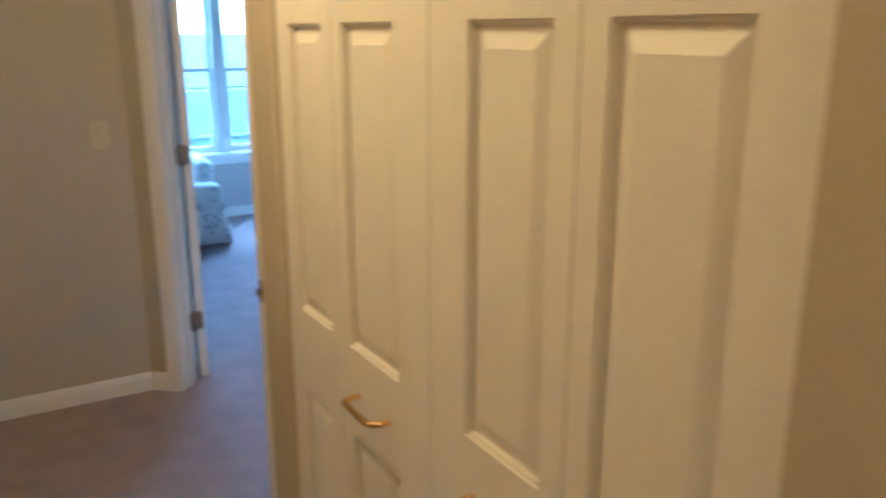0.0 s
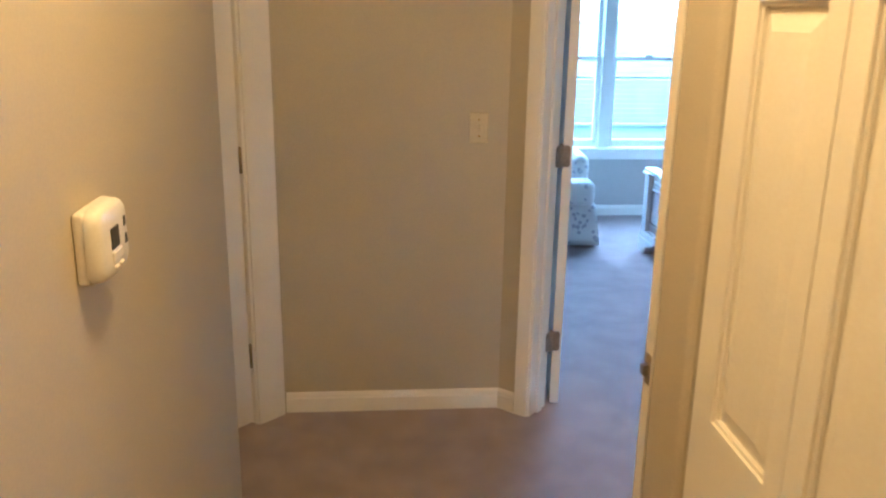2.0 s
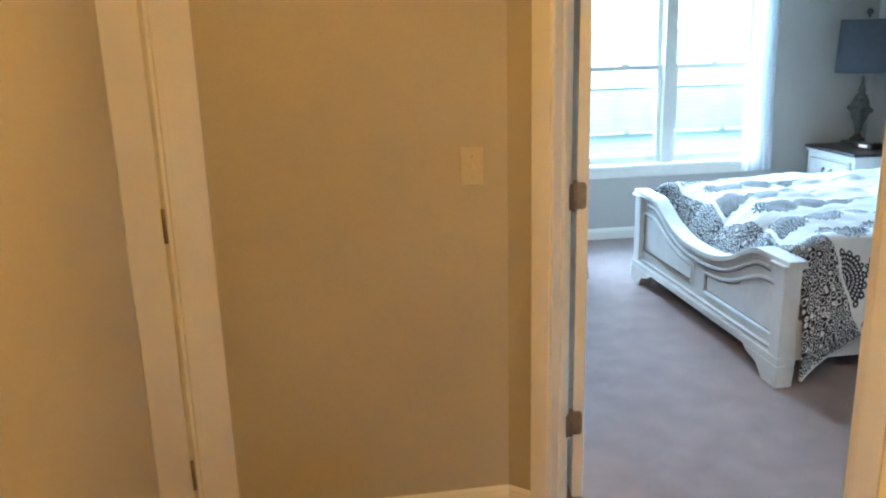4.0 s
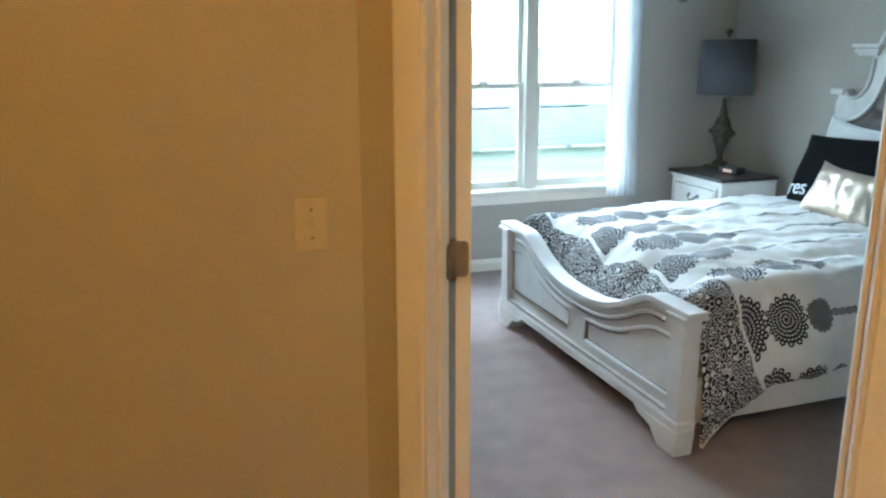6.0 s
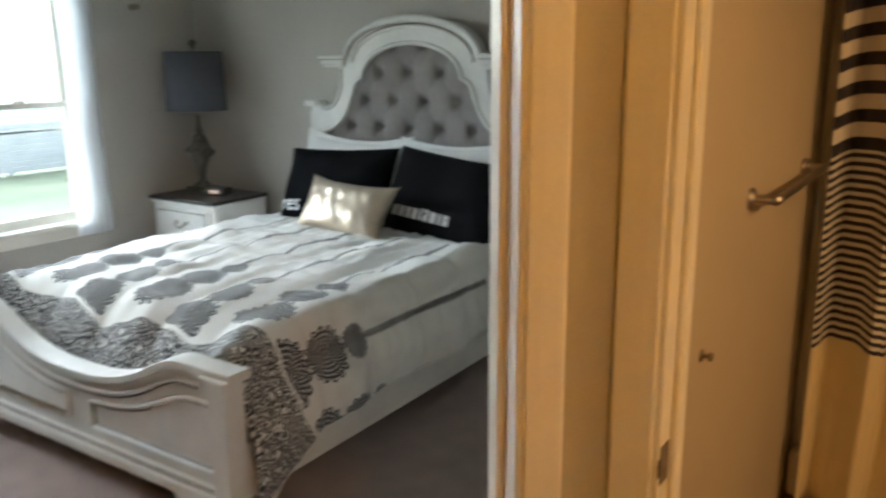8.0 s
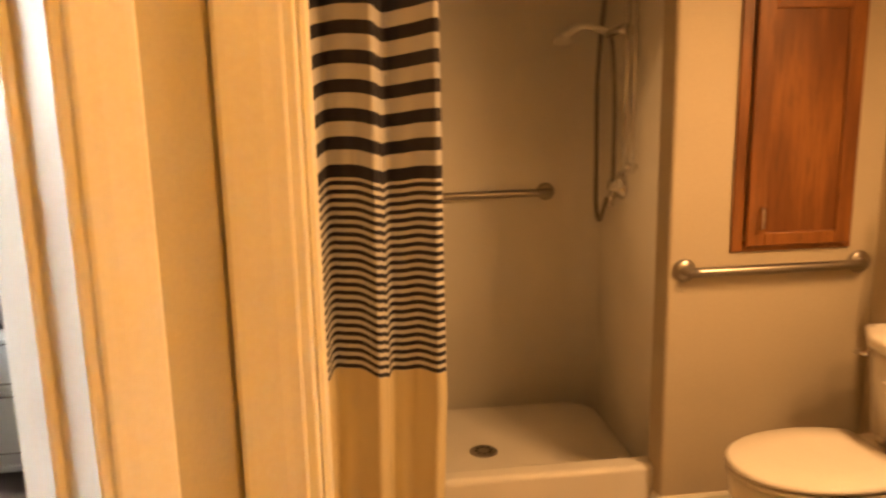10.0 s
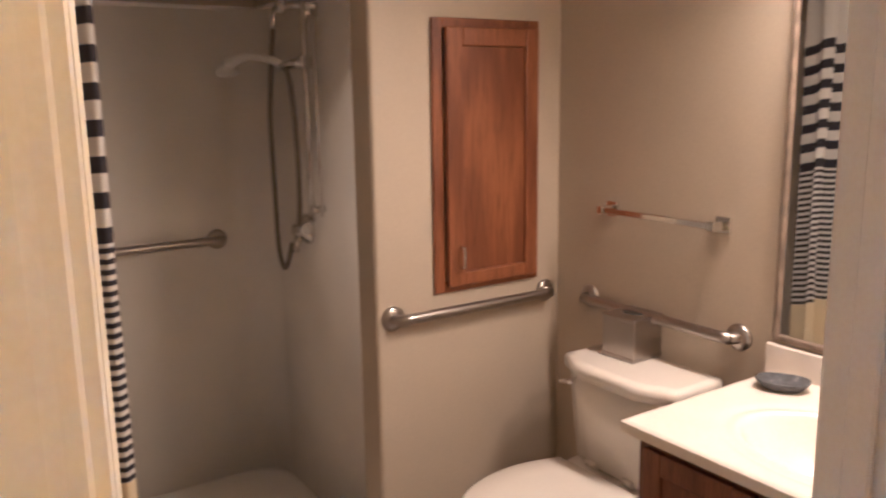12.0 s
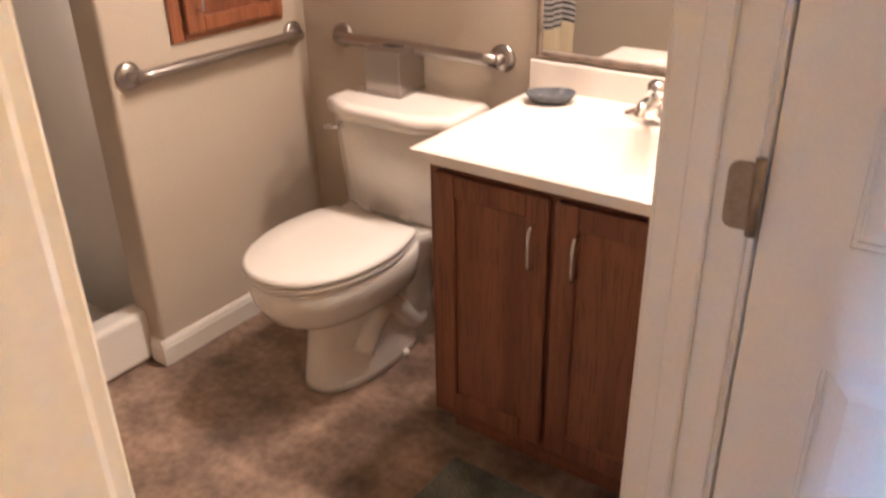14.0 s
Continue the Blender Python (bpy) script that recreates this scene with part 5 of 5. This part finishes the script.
part("holder", tube([(-0.125, 0.045, 1.642), (-0.085, 0.06, 1.642), (-0.02, 0.095, 1.632)], [0.024, 0.018, 0.013], 14), CHROME, hs)
part("holder_knob", turned([(0.0, 0.0), (0.020, 0.002), (0.020, 0.018), (0.0, 0.022)], 14), CHROME, hs, m=pose(-0.11, 0.05, 1.645, -90, 0, 0))
part("head_arm", tube(arc([(-0.03, 0.09, 1.634), (0.07, 0.115, 1.664), (0.19, 0.14, 1.672), (0.31, 0.155, 1.648)], 5), [0.013] * 10 + [0.016] * 4 + [0.02, 0.024], 12), WHITEPLASTIC, hs, "white plastic handle")
part("head", turned([(0.0, 0.014), (0.030, 0.012), (0.040, -0.002), (0.040, -0.014), (0.0, -0.018)], 24), WHITEPLASTIC, hs, "white plastic spray head", m=pose(0.325, 0.155, 1.632, 0, 18, 0))
hose = arc([(0.125, 0.055, 1.77), (0.155, 0.06, 1.62), (0.170, 0.065, 1.45), (0.165, 0.065, 1.20), (0.145, 0.07, 1.02), (0.105, 0.075, 0.945), (0.065, 0.075, 0.945), (0.04, 0.06, 1.03)], 8)
part("hose", tube(hose, 0.0085, 10), HOSEMETAL, hs, "flexible metal hose")
hose2 = arc([(-0.03, 0.09, 1.63), (-0.07, 0.09, 1.60), (-0.095, 0.09, 1.50), (-0.10, 0.085, 1.35), (-0.085, 0.08, 1.18), (-0.02, 0.06, 1.09)], 8)
part("hose", tube(hose2, 0.0085, 10), HOSEMETAL, hs, "flexible metal hose")
part("pipe", tube([(-0.145, 0.03, 1.80), (-0.148, 0.03, 1.14)], 0.006, 10), CHROME, hs)
vl = part("valve", turned([(0.0, 0.055), (0.022, 0.055), (0.026, 0.03), (0.052, 0.012), (0.056, 0.0), (0.0, 0.0)], 28), CHROME, hs, "round chrome mixing valve", m=pose(0.035, 0.0, 1.075, -90, 0, 0))
part("lever", tube([(-0.005, -0.005, 0.05), (-0.07, -0.012, 0.062), (-0.135, -0.022, 0.066)], [0.012, 0.014, 0.020], 12), CHROME, vl)
part("spout", tube([(0.01, 0.03, 0.03), (0.012, 0.055, 0.045), (0.012, 0.08, 0.045)], 0.015, 12), CHROME, vl)

# shower curtain on its rod
rodc = thing("shower_rod", pose(3.178, 0, 2.0), "white shower curtain rod across the stall's opening", "curtain rod")
part("rod", tube([(0, BEND - 0.10, 0), (0, BY1, 0)], 0.0125, 14), CHROME, rodc)


def curtain():
    y0, y1 = 2.572, 2.955

    def place(s, t):
        z = 0.045 + t * 1.94
        fold = math.sin(s * 2 * math.pi * 2.4 + 1.57 + 0.5 * math.sin(z * 1.3)) + 0.22 * math.sin(s * 2 * math.pi * 7.3 + z)
        x = 3.140 - 0.08 * max(0.0, 0.4 - z) + fold * 0.058 * (0.85 + 0.15 * t) + 0.012 * noise.noise(Vector((s * 6, z * 1.5, 1.0)))
        y = y0 + (y1 - y0) * max(0.0, s - 0.13) / 0.87 + 0.02 * math.sin(s * 2 * math.pi * 2.4 + 1.6) + 0.055 * (1 - s) * max(0.0, 0.5 - z)
        return Vector((x, y, z))

    def coords(s, t):
        z = 0.045 + t * 1.94
        return s, z - 0.012 * math.sin(s * 2 * math.pi * 1.7) + 0.028 * math.exp(-(s / 0.12) ** 2) - 0.010
    return cloth_grid(110, 60, place, coords)


sc = thing("shower_curtain", pose(0, 0, 0), "striped navy, white and cream shower curtain, drawn aside", "shower curtain")
thicken(part("cloth", curtain(), CURTAIN, sc), 0.002)
for k in range(9):
    part("ring", tube([(3.178 + 0.02 * math.cos(a), 2.57 + 0.045 * k, 1.988 + 0.026 * math.sin(a)) for a in (2 * math.pi * i / 14 for i in range(15))], 0.002, 6), CHROME, sc)

# ------------------------------------------------------------------ recessed oak cabinet
cb = thing("medicine_cabinet", pose(BX1, 1.43, 0.925, 0, 0, -90), "golden oak medicine cabinet recessed in the wall, closed", "cabinet")
CW, CH = 0.205, 0.832
for x0, x1, z0, z1 in ((-CW, -CW + 0.040, 0, CH), (CW - 0.040, CW, 0, CH), (-CW + 0.040, CW - 0.040, 0, 0.035), (-CW + 0.040, CW - 0.040, CH - 0.035, CH)):
    part("face_frame", boxed(x0, x1, -0.012, -0.001, z0, z1, 0.003, 1), OAK, cb)
cd = part("door", boxed(-0.108, 0.138, -0.022, -0.013, 0.062, CH - 0.080), OAK, cb, "oak door with a flat panel")
for x0, x1, z0, z1 in ((-0.165, -0.106, 0.020, CH - 0.026), (0.136, 0.188, 0.020, CH - 0.026), (-0.106, 0.136, 0.020, 0.064), (-0.106, 0.136, CH - 0.082, CH - 0.026)):
    part("door_rail", boxed(x0, x1, -0.033, -0.013, z0, z1, 0.005, 2), OAK, cd)
part("handle", tube(arc([(-0.124, -0.032, 0.079), (-0.124, -0.052, 0.082), (-0.124, -0.056, 0.112), (-0.124, -0.052, 0.142), (-0.124, -0.032, 0.145)], 3), 0.004, 8), CHROME, cd, "chrome bow handle")

# ------------------------------------------------------------------ toilet
TX = 2.688


def bowl_ring(cy, z, a, front, back, sides=40, sq=2.25):
    """An elongated oval at height z: half width a, reaching front and back of cy."""
    pts = []
    for k in range(sides):
        t = 2 * math.pi * k / sides
        c, s = math.cos(t), math.sin(t)
        x = a * math.copysign(abs(c) ** (2 / sq), c)
        y = (front if s > 0 else back) * math.copysign(abs(s) ** (2 / (sq if s > 0 else 3.2)), s)
        pts.append((x, cy + y, z))
    return pts


def loft(rings, caps=True):
    bm = bmesh.new()
    vs = [[bm.verts.new(p) for p in r] for r in rings]
    n = len(vs[0])
    for r0, r1 in zip(vs, vs[1:]):
        for k in range(n):
            bm.faces.new((r0[k], r0[(k + 1) % n], r1[(k + 1) % n], r1[k])).smooth = True
    if caps:
        bm.faces.new(vs[0][::-1])
        bm.faces.new(vs[-1])
    bmesh.ops.recalc_face_normals(bm, faces=bm.faces)
    return bm


to = thing("toilet", pose(TX, BY0, 0), "white porcelain toilet with its lid closed", "toilet")
part("bowl", loft([bowl_ring(0.33, 0.0, 0.114, 0.232, 0.20), bowl_ring(0.33, 0.02, 0.111, 0.228, 0.20), bowl_ring(0.33, 0.10, 0.099, 0.216, 0.20), bowl_ring(0.33, 0.195, 0.094, 0.206, 0.20), bowl_ring(0.335, 0.217, 0.100, 0.214, 0.20), bowl_ring(0.355, 0.240, 0.128, 0.256, 0.20), bowl_ring(0.375, 0.275, 0.160, 0.286, 0.20), bowl_ring(0.388, 0.325, 0.184, 0.303, 0.20), bowl_ring(0.39, 0.385, 0.191, 0.306, 0.20), bowl_ring(0.39, 0.393, 0.184, 0.299, 0.19)]), PORCELAIN, to)
part("trapway", loft([bowl_ring(0.17, 0.0, 0.095, 0.14, 0.14), bowl_ring(0.17, 0.10, 0.088, 0.13, 0.13), bowl_ring(0.17, 0.25, 0.100, 0.13, 0.12), bowl_ring(0.16, 0.37, 0.165, 0.15, 0.13), bowl_ring(0.16, 0.405, 0.172, 0.15, 0.13)]), PORCELAIN, to)
part("trap_curve", tube(arc([(-0.088, 0.44, 0.10), (-0.095, 0.36, 0.20), (-0.092, 0.28, 0.17), (-0.086, 0.21, 0.09), (-0.070, 0.15, 0.07), (-0.03, 0.13, 0.06)], 5), 0.034, 12), PORCELAIN, to)
for s in (-1, 1):
    part("bolt_cap", turned([(0.0, 0.018), (0.010, 0.014), (0.013, 0.0), (0.0, 0.0)], 12), PORCELAIN, to, m=pose(s * 0.112, 0.27, 0.002))
def lid_ring(z, a, front, back, sides=48):
    """A lid outline: an oval front that runs into slightly tapered sides and a straight rear edge."""
    pts = []
    for k in range(sides // 2 + 1):
        t = math.pi * k / (sides // 2)
        c, sn = math.cos(t), math.sin(t)
        pts.append((a * math.copysign(abs(c) ** 0.92, c), 0.42 + front * sn ** 0.95, z))
    n = 8
    left = [(-a * (1 - 0.20 * (k / n) ** 1.7), 0.42 - back * k / n, z) for k in range(1, n + 1)]
    return pts + left + [(-x, y, z) for x, y, z in reversed(left)]


part("seat", loft([lid_ring(0.394, 0.186, 0.276, 0.165), lid_ring(0.398, 0.193, 0.283, 0.168), lid_ring(0.409, 0.193, 0.283, 0.168), lid_ring(0.412, 0.186, 0.276, 0.165)]), PORCELAIN, to)
part("lid", loft([lid_ring(0.415, 0.188, 0.278, 0.167), lid_ring(0.418, 0.195, 0.285, 0.172), lid_ring(0.429, 0.194, 0.284, 0.171), lid_ring(0.435, 0.184, 0.272, 0.160), lid_ring(0.4375, 0.11, 0.16, 0.09)]), PORCELAIN, to)
for s in (-1, 1):
    part("seat_hinge", tube([(s * 0.075 - 0.02, 0.196, 0.422), (s * 0.075 + 0.02, 0.196, 0.422)], 0.012, 10), PORCELAIN, to)


def tank_ring(z, hw, d0, d1, bow, n=12):
    """Tank section: straight back at d0, bowed front at d1, half width hw."""
    front = [(hw - 2 * hw * k / n, d1 + bow * min(1.0, 2.4 * (1 - abs(2 * k / n - 1))) ** 1.3, z) for k in range(n + 1)]
    return [(-hw + 0.012, d0, z), (hw - 0.012, d0, z), (hw, d0 + 0.015, z)] + front + [(-hw, d0 + 0.015, z)]


part("tank", loft([tank_ring(0.40, 0.175, 0.02, 0.165, 0.015), tank_ring(0.42, 0.186, 0.018, 0.180, 0.018), tank_ring(0.58, 0.200, 0.018, 0.188, 0.038), tank_ring(0.715, 0.208, 0.018, 0.192, 0.046)]), PORCELAIN, to, m=pose(-0.028, 0, 0))
part("tank_lid", loft([tank_ring(0.704, 0.210, 0.014, 0.196, 0.048), tank_ring(0.709, 0.219, 0.010, 0.206, 0.054), tank_ring(0.738, 0.221, 0.010, 0.208, 0.056), tank_ring(0.748, 0.214, 0.016, 0.201, 0.053), tank_ring(0.752, 0.200, 0.028, 0.186, 0.046)]), PORCELAIN, to, m=pose(-0.028, 0, 0))
part("flush_lever", tube([(0.165, 0.205, 0.675), (0.165, 0.232, 0.675), (0.205, 0.240, 0.668)], [0.010, 0.009, 0.007], 10), CHROME, to, "chrome flush lever", m=pose(-0.028, 0, 0))
part("supply_hose", tube(arc([(-0.15, 0.06, 0.41), (-0.20, 0.055, 0.33), (-0.22, 0.05, 0.22), (-0.22, 0.0, 0.18)], 5), 0.006, 8), NICKEL, to)

tx = thing("tissue_box", pose(2.735, 1.195, 0.752, 0, 0, 3), "square metal tissue box cover on the toilet tank", "tissue box")
part("cover", boxed(-0.062, 0.062, -0.062, 0.062, 0.0, 0.130, 0.004, 2), NICKEL, tx)
part("foot_band", boxed(-0.065, 0.065, -0.065, 0.065, 0.0, 0.012, 0.003, 1), NICKEL, tx)
part("top_band", boxed(-0.065, 0.065, -0.065, 0.065, 0.121, 0.1315, 0.003, 1), NICKEL, tx)
# the cover is closed; a dark disc paints the shade of its opening
part("slot", turned([(0.0, 0.0012), (0.03, 0.0012), (0.03, 0.0)], 24), DARKPLASTIC, tx, "dark oval disc for the opening's shade", m=Matrix.Translation((0, 0, 0.1315)) @ Matrix.Diagonal((1.2, 0.7, 1, 1)))

# ------------------------------------------------------------------ vanity
va = thing("vanity_cabinet", pose(0, 0, 0), "dark red oak vanity cabinet with two doors", "vanity")
VX0, VX1, VY1 = 1.594, 2.274, 1.655
part("carcass", boxed(VX0, VX1, BY0 + 0.002, VY1 - 0.018, 0.10, 0.64, 0.002, 1), OAKDARK, va)
part("side_panel", boxed(VX1 - 0.018, VX1, BY0 + 0.002, VY1 - 0.018, 0.64, 0.784), OAKDARK, va)
part("toe_kick", boxed(VX0, VX1 - 0.01, BY0 + 0.002, VY1 - 0.075, 0.0, 0.10), OAKDARK, va)
for x0, x1, z0, z1 in ((VX0, VX0 + 0.045, 0.10, 0.784), (VX1 - 0.045, VX1, 0.10, 0.784), (1.930, 1.988, 0.15, 0.745), (VX0 + 0.045, VX1 - 0.045, 0.10, 0.152), (VX0 + 0.045, VX1 - 0.045, 0.742, 0.784)):
    part("face_frame", boxed(x0, x1, VY1 - 0.018, VY1, z0, z1, 0.002, 1), OAKDARK, va)
for x0, x1, hx in ((1.966, 2.250, 1.996), (1.662, 1.950, 1.896)):
    d = part("door", boxed(x0 + 0.05, x1 - 0.05, VY1 + 0.002, VY1 + 0.010, 0.185, 0.712), OAKDARK, va, "oak door with a flat panel")
    for a0, a1, b0, b1 in ((x0, x0 + 0.052, 0.135, 0.762), (x1 - 0.052, x1, 0.135, 0.762), (x0 + 0.052, x1 - 0.052, 0.135, 0.187), (x0 + 0.052, x1 - 0.052, 0.710, 0.762)):
        part("door_rail", boxed(a0, a1, VY1 + 0.001, VY1 + 0.019, b0, b1, 0.004, 2), OAKDARK, d)
    part("handle", tube(arc([(hx, VY1 + 0.018, 0.602), (hx, VY1 + 0.040, 0.606), (hx, VY1 + 0.044, 0.650), (hx, VY1 + 0.040, 0.694), (hx, VY1 + 0.018, 0.698)], 3), 0.0042, 8), CHROME, d, "chrome bow handle")


def sink_top():
    """A moulded top with an oval basin sunk in it."""
    x0, x1, y0, y1, z = VX0 - 0.002, 2.306, BY0 + 0.002, 1.686, 0.813
    cx, cy, ra, rb = 1.93, 1.44, 0.215, 0.160

    def place(s, t):
        x, y = x0 + (x1 - x0) * s, y0 + (y1 - y0) * t
        r = math.hypot((x - cx) / ra, (y - cy) / rb)
        sink = 0.0
        if r < 1:
            sink = 0.125 * (1 - r ** 2.6)
        lip = -0.004 * math.exp(-((r - 1.16) / 0.07) ** 2)
        edge = min(x1 - x, y1 - y)
        drop = 0.006 * max(0.0, 1 - edge / 0.008) ** 2
        return Vector((x, y, z - sink + lip - drop))
    bm = cloth_grid(96, 76, place)
    return bm


vt = thing("sink_countertop", pose(0, 0, 0), "white cultured marble vanity top with oval basin", "worktop")
part("basin_top", sink_top(), MARBLE, vt)
part("front_edge", boxed(VX0 - 0.002, 2.304, 1.6845, 1.686, 0.784, 0.808), MARBLE, vt)
part("side_edge", boxed(2.3045, 2.306, BY0 + 0.002, 1.686, 0.784, 0.808), MARBLE, vt)
part("underside", boxed(VX0 - 0.002, 2.304, BY0 + 0.002, 1.270, 0.784, 0.790), MARBLE, vt)
part("underside", boxed(2.155, 2.304, 1.280, 1.684, 0.784, 0.790), MARBLE, vt)
part("backsplash", boxed(VX0 - 0.002, 2.318, BY0 + 0.001, BY0 + 0.020, 0.800, 0.888, 0.004, 2), MARBLE, vt)
part("drain", turned([(0.0, 0.004), (0.018, 0.003), (0.022, 0.0), (0.0, 0.0)], 20), CHROME, vt, "chrome basin drain", m=pose(1.93, 1.44, 0.690))

fa = thing("faucet", pose(1.93, 1.232, 0.8125), "chrome single-lever faucet on the vanity top", "faucet")
part("base", loft([bowl_ring(0, 0.0, 0.078, 0.027, 0.027), bowl_ring(0, 0.012, 0.076, 0.026, 0.026), bowl_ring(0, 0.030, 0.040, 0.024, 0.024), bowl_ring(0, 0.048, 0.024, 0.022, 0.022)]), CHROME, fa)
part("spout", tube(arc([(0, 0.0, 0.035), (0, 0.045, 0.052), (0, 0.085, 0.046), (0, 0.105, 0.030)], 4), [0.019] * 4 + [0.016] * 5 + [0.013] * 4, 14), CHROME, fa)
part("lever_knob", turned([(0.0, 0.0), (0.017, 0.0), (0.020, 0.012), (0.026, 0.026), (0.024, 0.040), (0.012, 0.048), (0.0, 0.049)], 10), CHROME, fa, "faceted clear knob", m=pose(0, 0, 0.046))

di = thing("soap_dish", pose(2.205, 1.232, 0.8125), "oval blue-grey soap dish on the vanity top", "soap dish")
DISH = material("blue_grey_resin", (0.10, 0.105, 0.115), 0.25, vary=0.2, scale=50, bump=0.1, bump_scale=120)
part("dish", loft([bowl_ring(0, 0.0, 0.040, 0.028, 0.028), bowl_ring(0, 0.006, 0.050, 0.036, 0.036), bowl_ring(0, 0.024, 0.064, 0.047, 0.047), bowl_ring(0, 0.026, 0.061, 0.044, 0.044), bowl_ring(0, 0.012, 0.046, 0.033, 0.033), bowl_ring(0, 0.010, 0.02, 0.015, 0.015)]), DISH, di, m=pose(0, 0, 0, 0, 0, 30))

mi = thing("mirror", pose(0, BY0, 0), "large bathroom mirror in a thin bronze frame", "mirror")
part("glass", boxed(1.610, 2.292, 0.001, 0.006, 0.912, 1.95), MIRROR, mi)
for x0, x1, z0, z1 in ((2.290, 2.304, 0.898, 1.964), (1.597, 1.611, 0.898, 1.964), (1.611, 2.290, 0.898, 0.913), (1.611, 2.290, 1.949, 1.964)):
    part("frame", boxed(x0, x1, 0.0, 0.014, z0, z1, 0.003, 1), BEDEDGE, mi)

vlight = thing("vanity_light", pose(1.95, BY0, 2.10), "chrome light bar with three bulbs above the mirror", "wall light")
part("bar", boxed(-0.33, 0.33, 0.0, 0.05, -0.05, 0.05, 0.008, 2), CHROME, vlight)
for x in (-0.23, 0.0, 0.23):
    part("socket", tube([(x, 0.05, 0), (x, 0.10, 0), (x, 0.125, -0.015)], 0.02, 12), CHROME, vlight)
    part("shade", turned([(0.022, 0.01), (0.03, 0.0), (0.05, -0.04), (0.068, -0.085), (0.066, -0.085), (0.048, -0.04), (0.028, -0.002), (0.02, 0.006)], 24), WHITEPLASTIC, vlight, "white bell shade", m=pose(x, 0.125, 0.0))

RUG = material("grey_green_bath_rug", (0.30, 0.305, 0.265), 0.95, second=(0.11, 0.12, 0.105), scale=9, fine=0.25, fine_scale=300, bump=0.9, bump_scale=260, spec=0.1)
single("bath_rug", smooth(boxed(1.66, 2.185, 1.70, 2.36, 0.0, 0.018, 0.008, 3)), RUG, "grey-green bath rug in front of the vanity", "rug")

rh = thing("robe_hook", pose(2.05, BY1, 0.886, 90, 0, 0), "small round steel wall knob in the bathroom", "hook")
part("rosette", turned([(0.0, 0.0), (0.014, 0.0), (0.012, 0.005), (0.0, 0.005)], 20), BRONZE, rh)
part("knob", turned([(0.0, 0.004), (0.005, 0.005), (0.005, 0.014), (0.010, 0.018), (0.008, 0.024), (0.0, 0.026)], 16), BRONZE, rh)
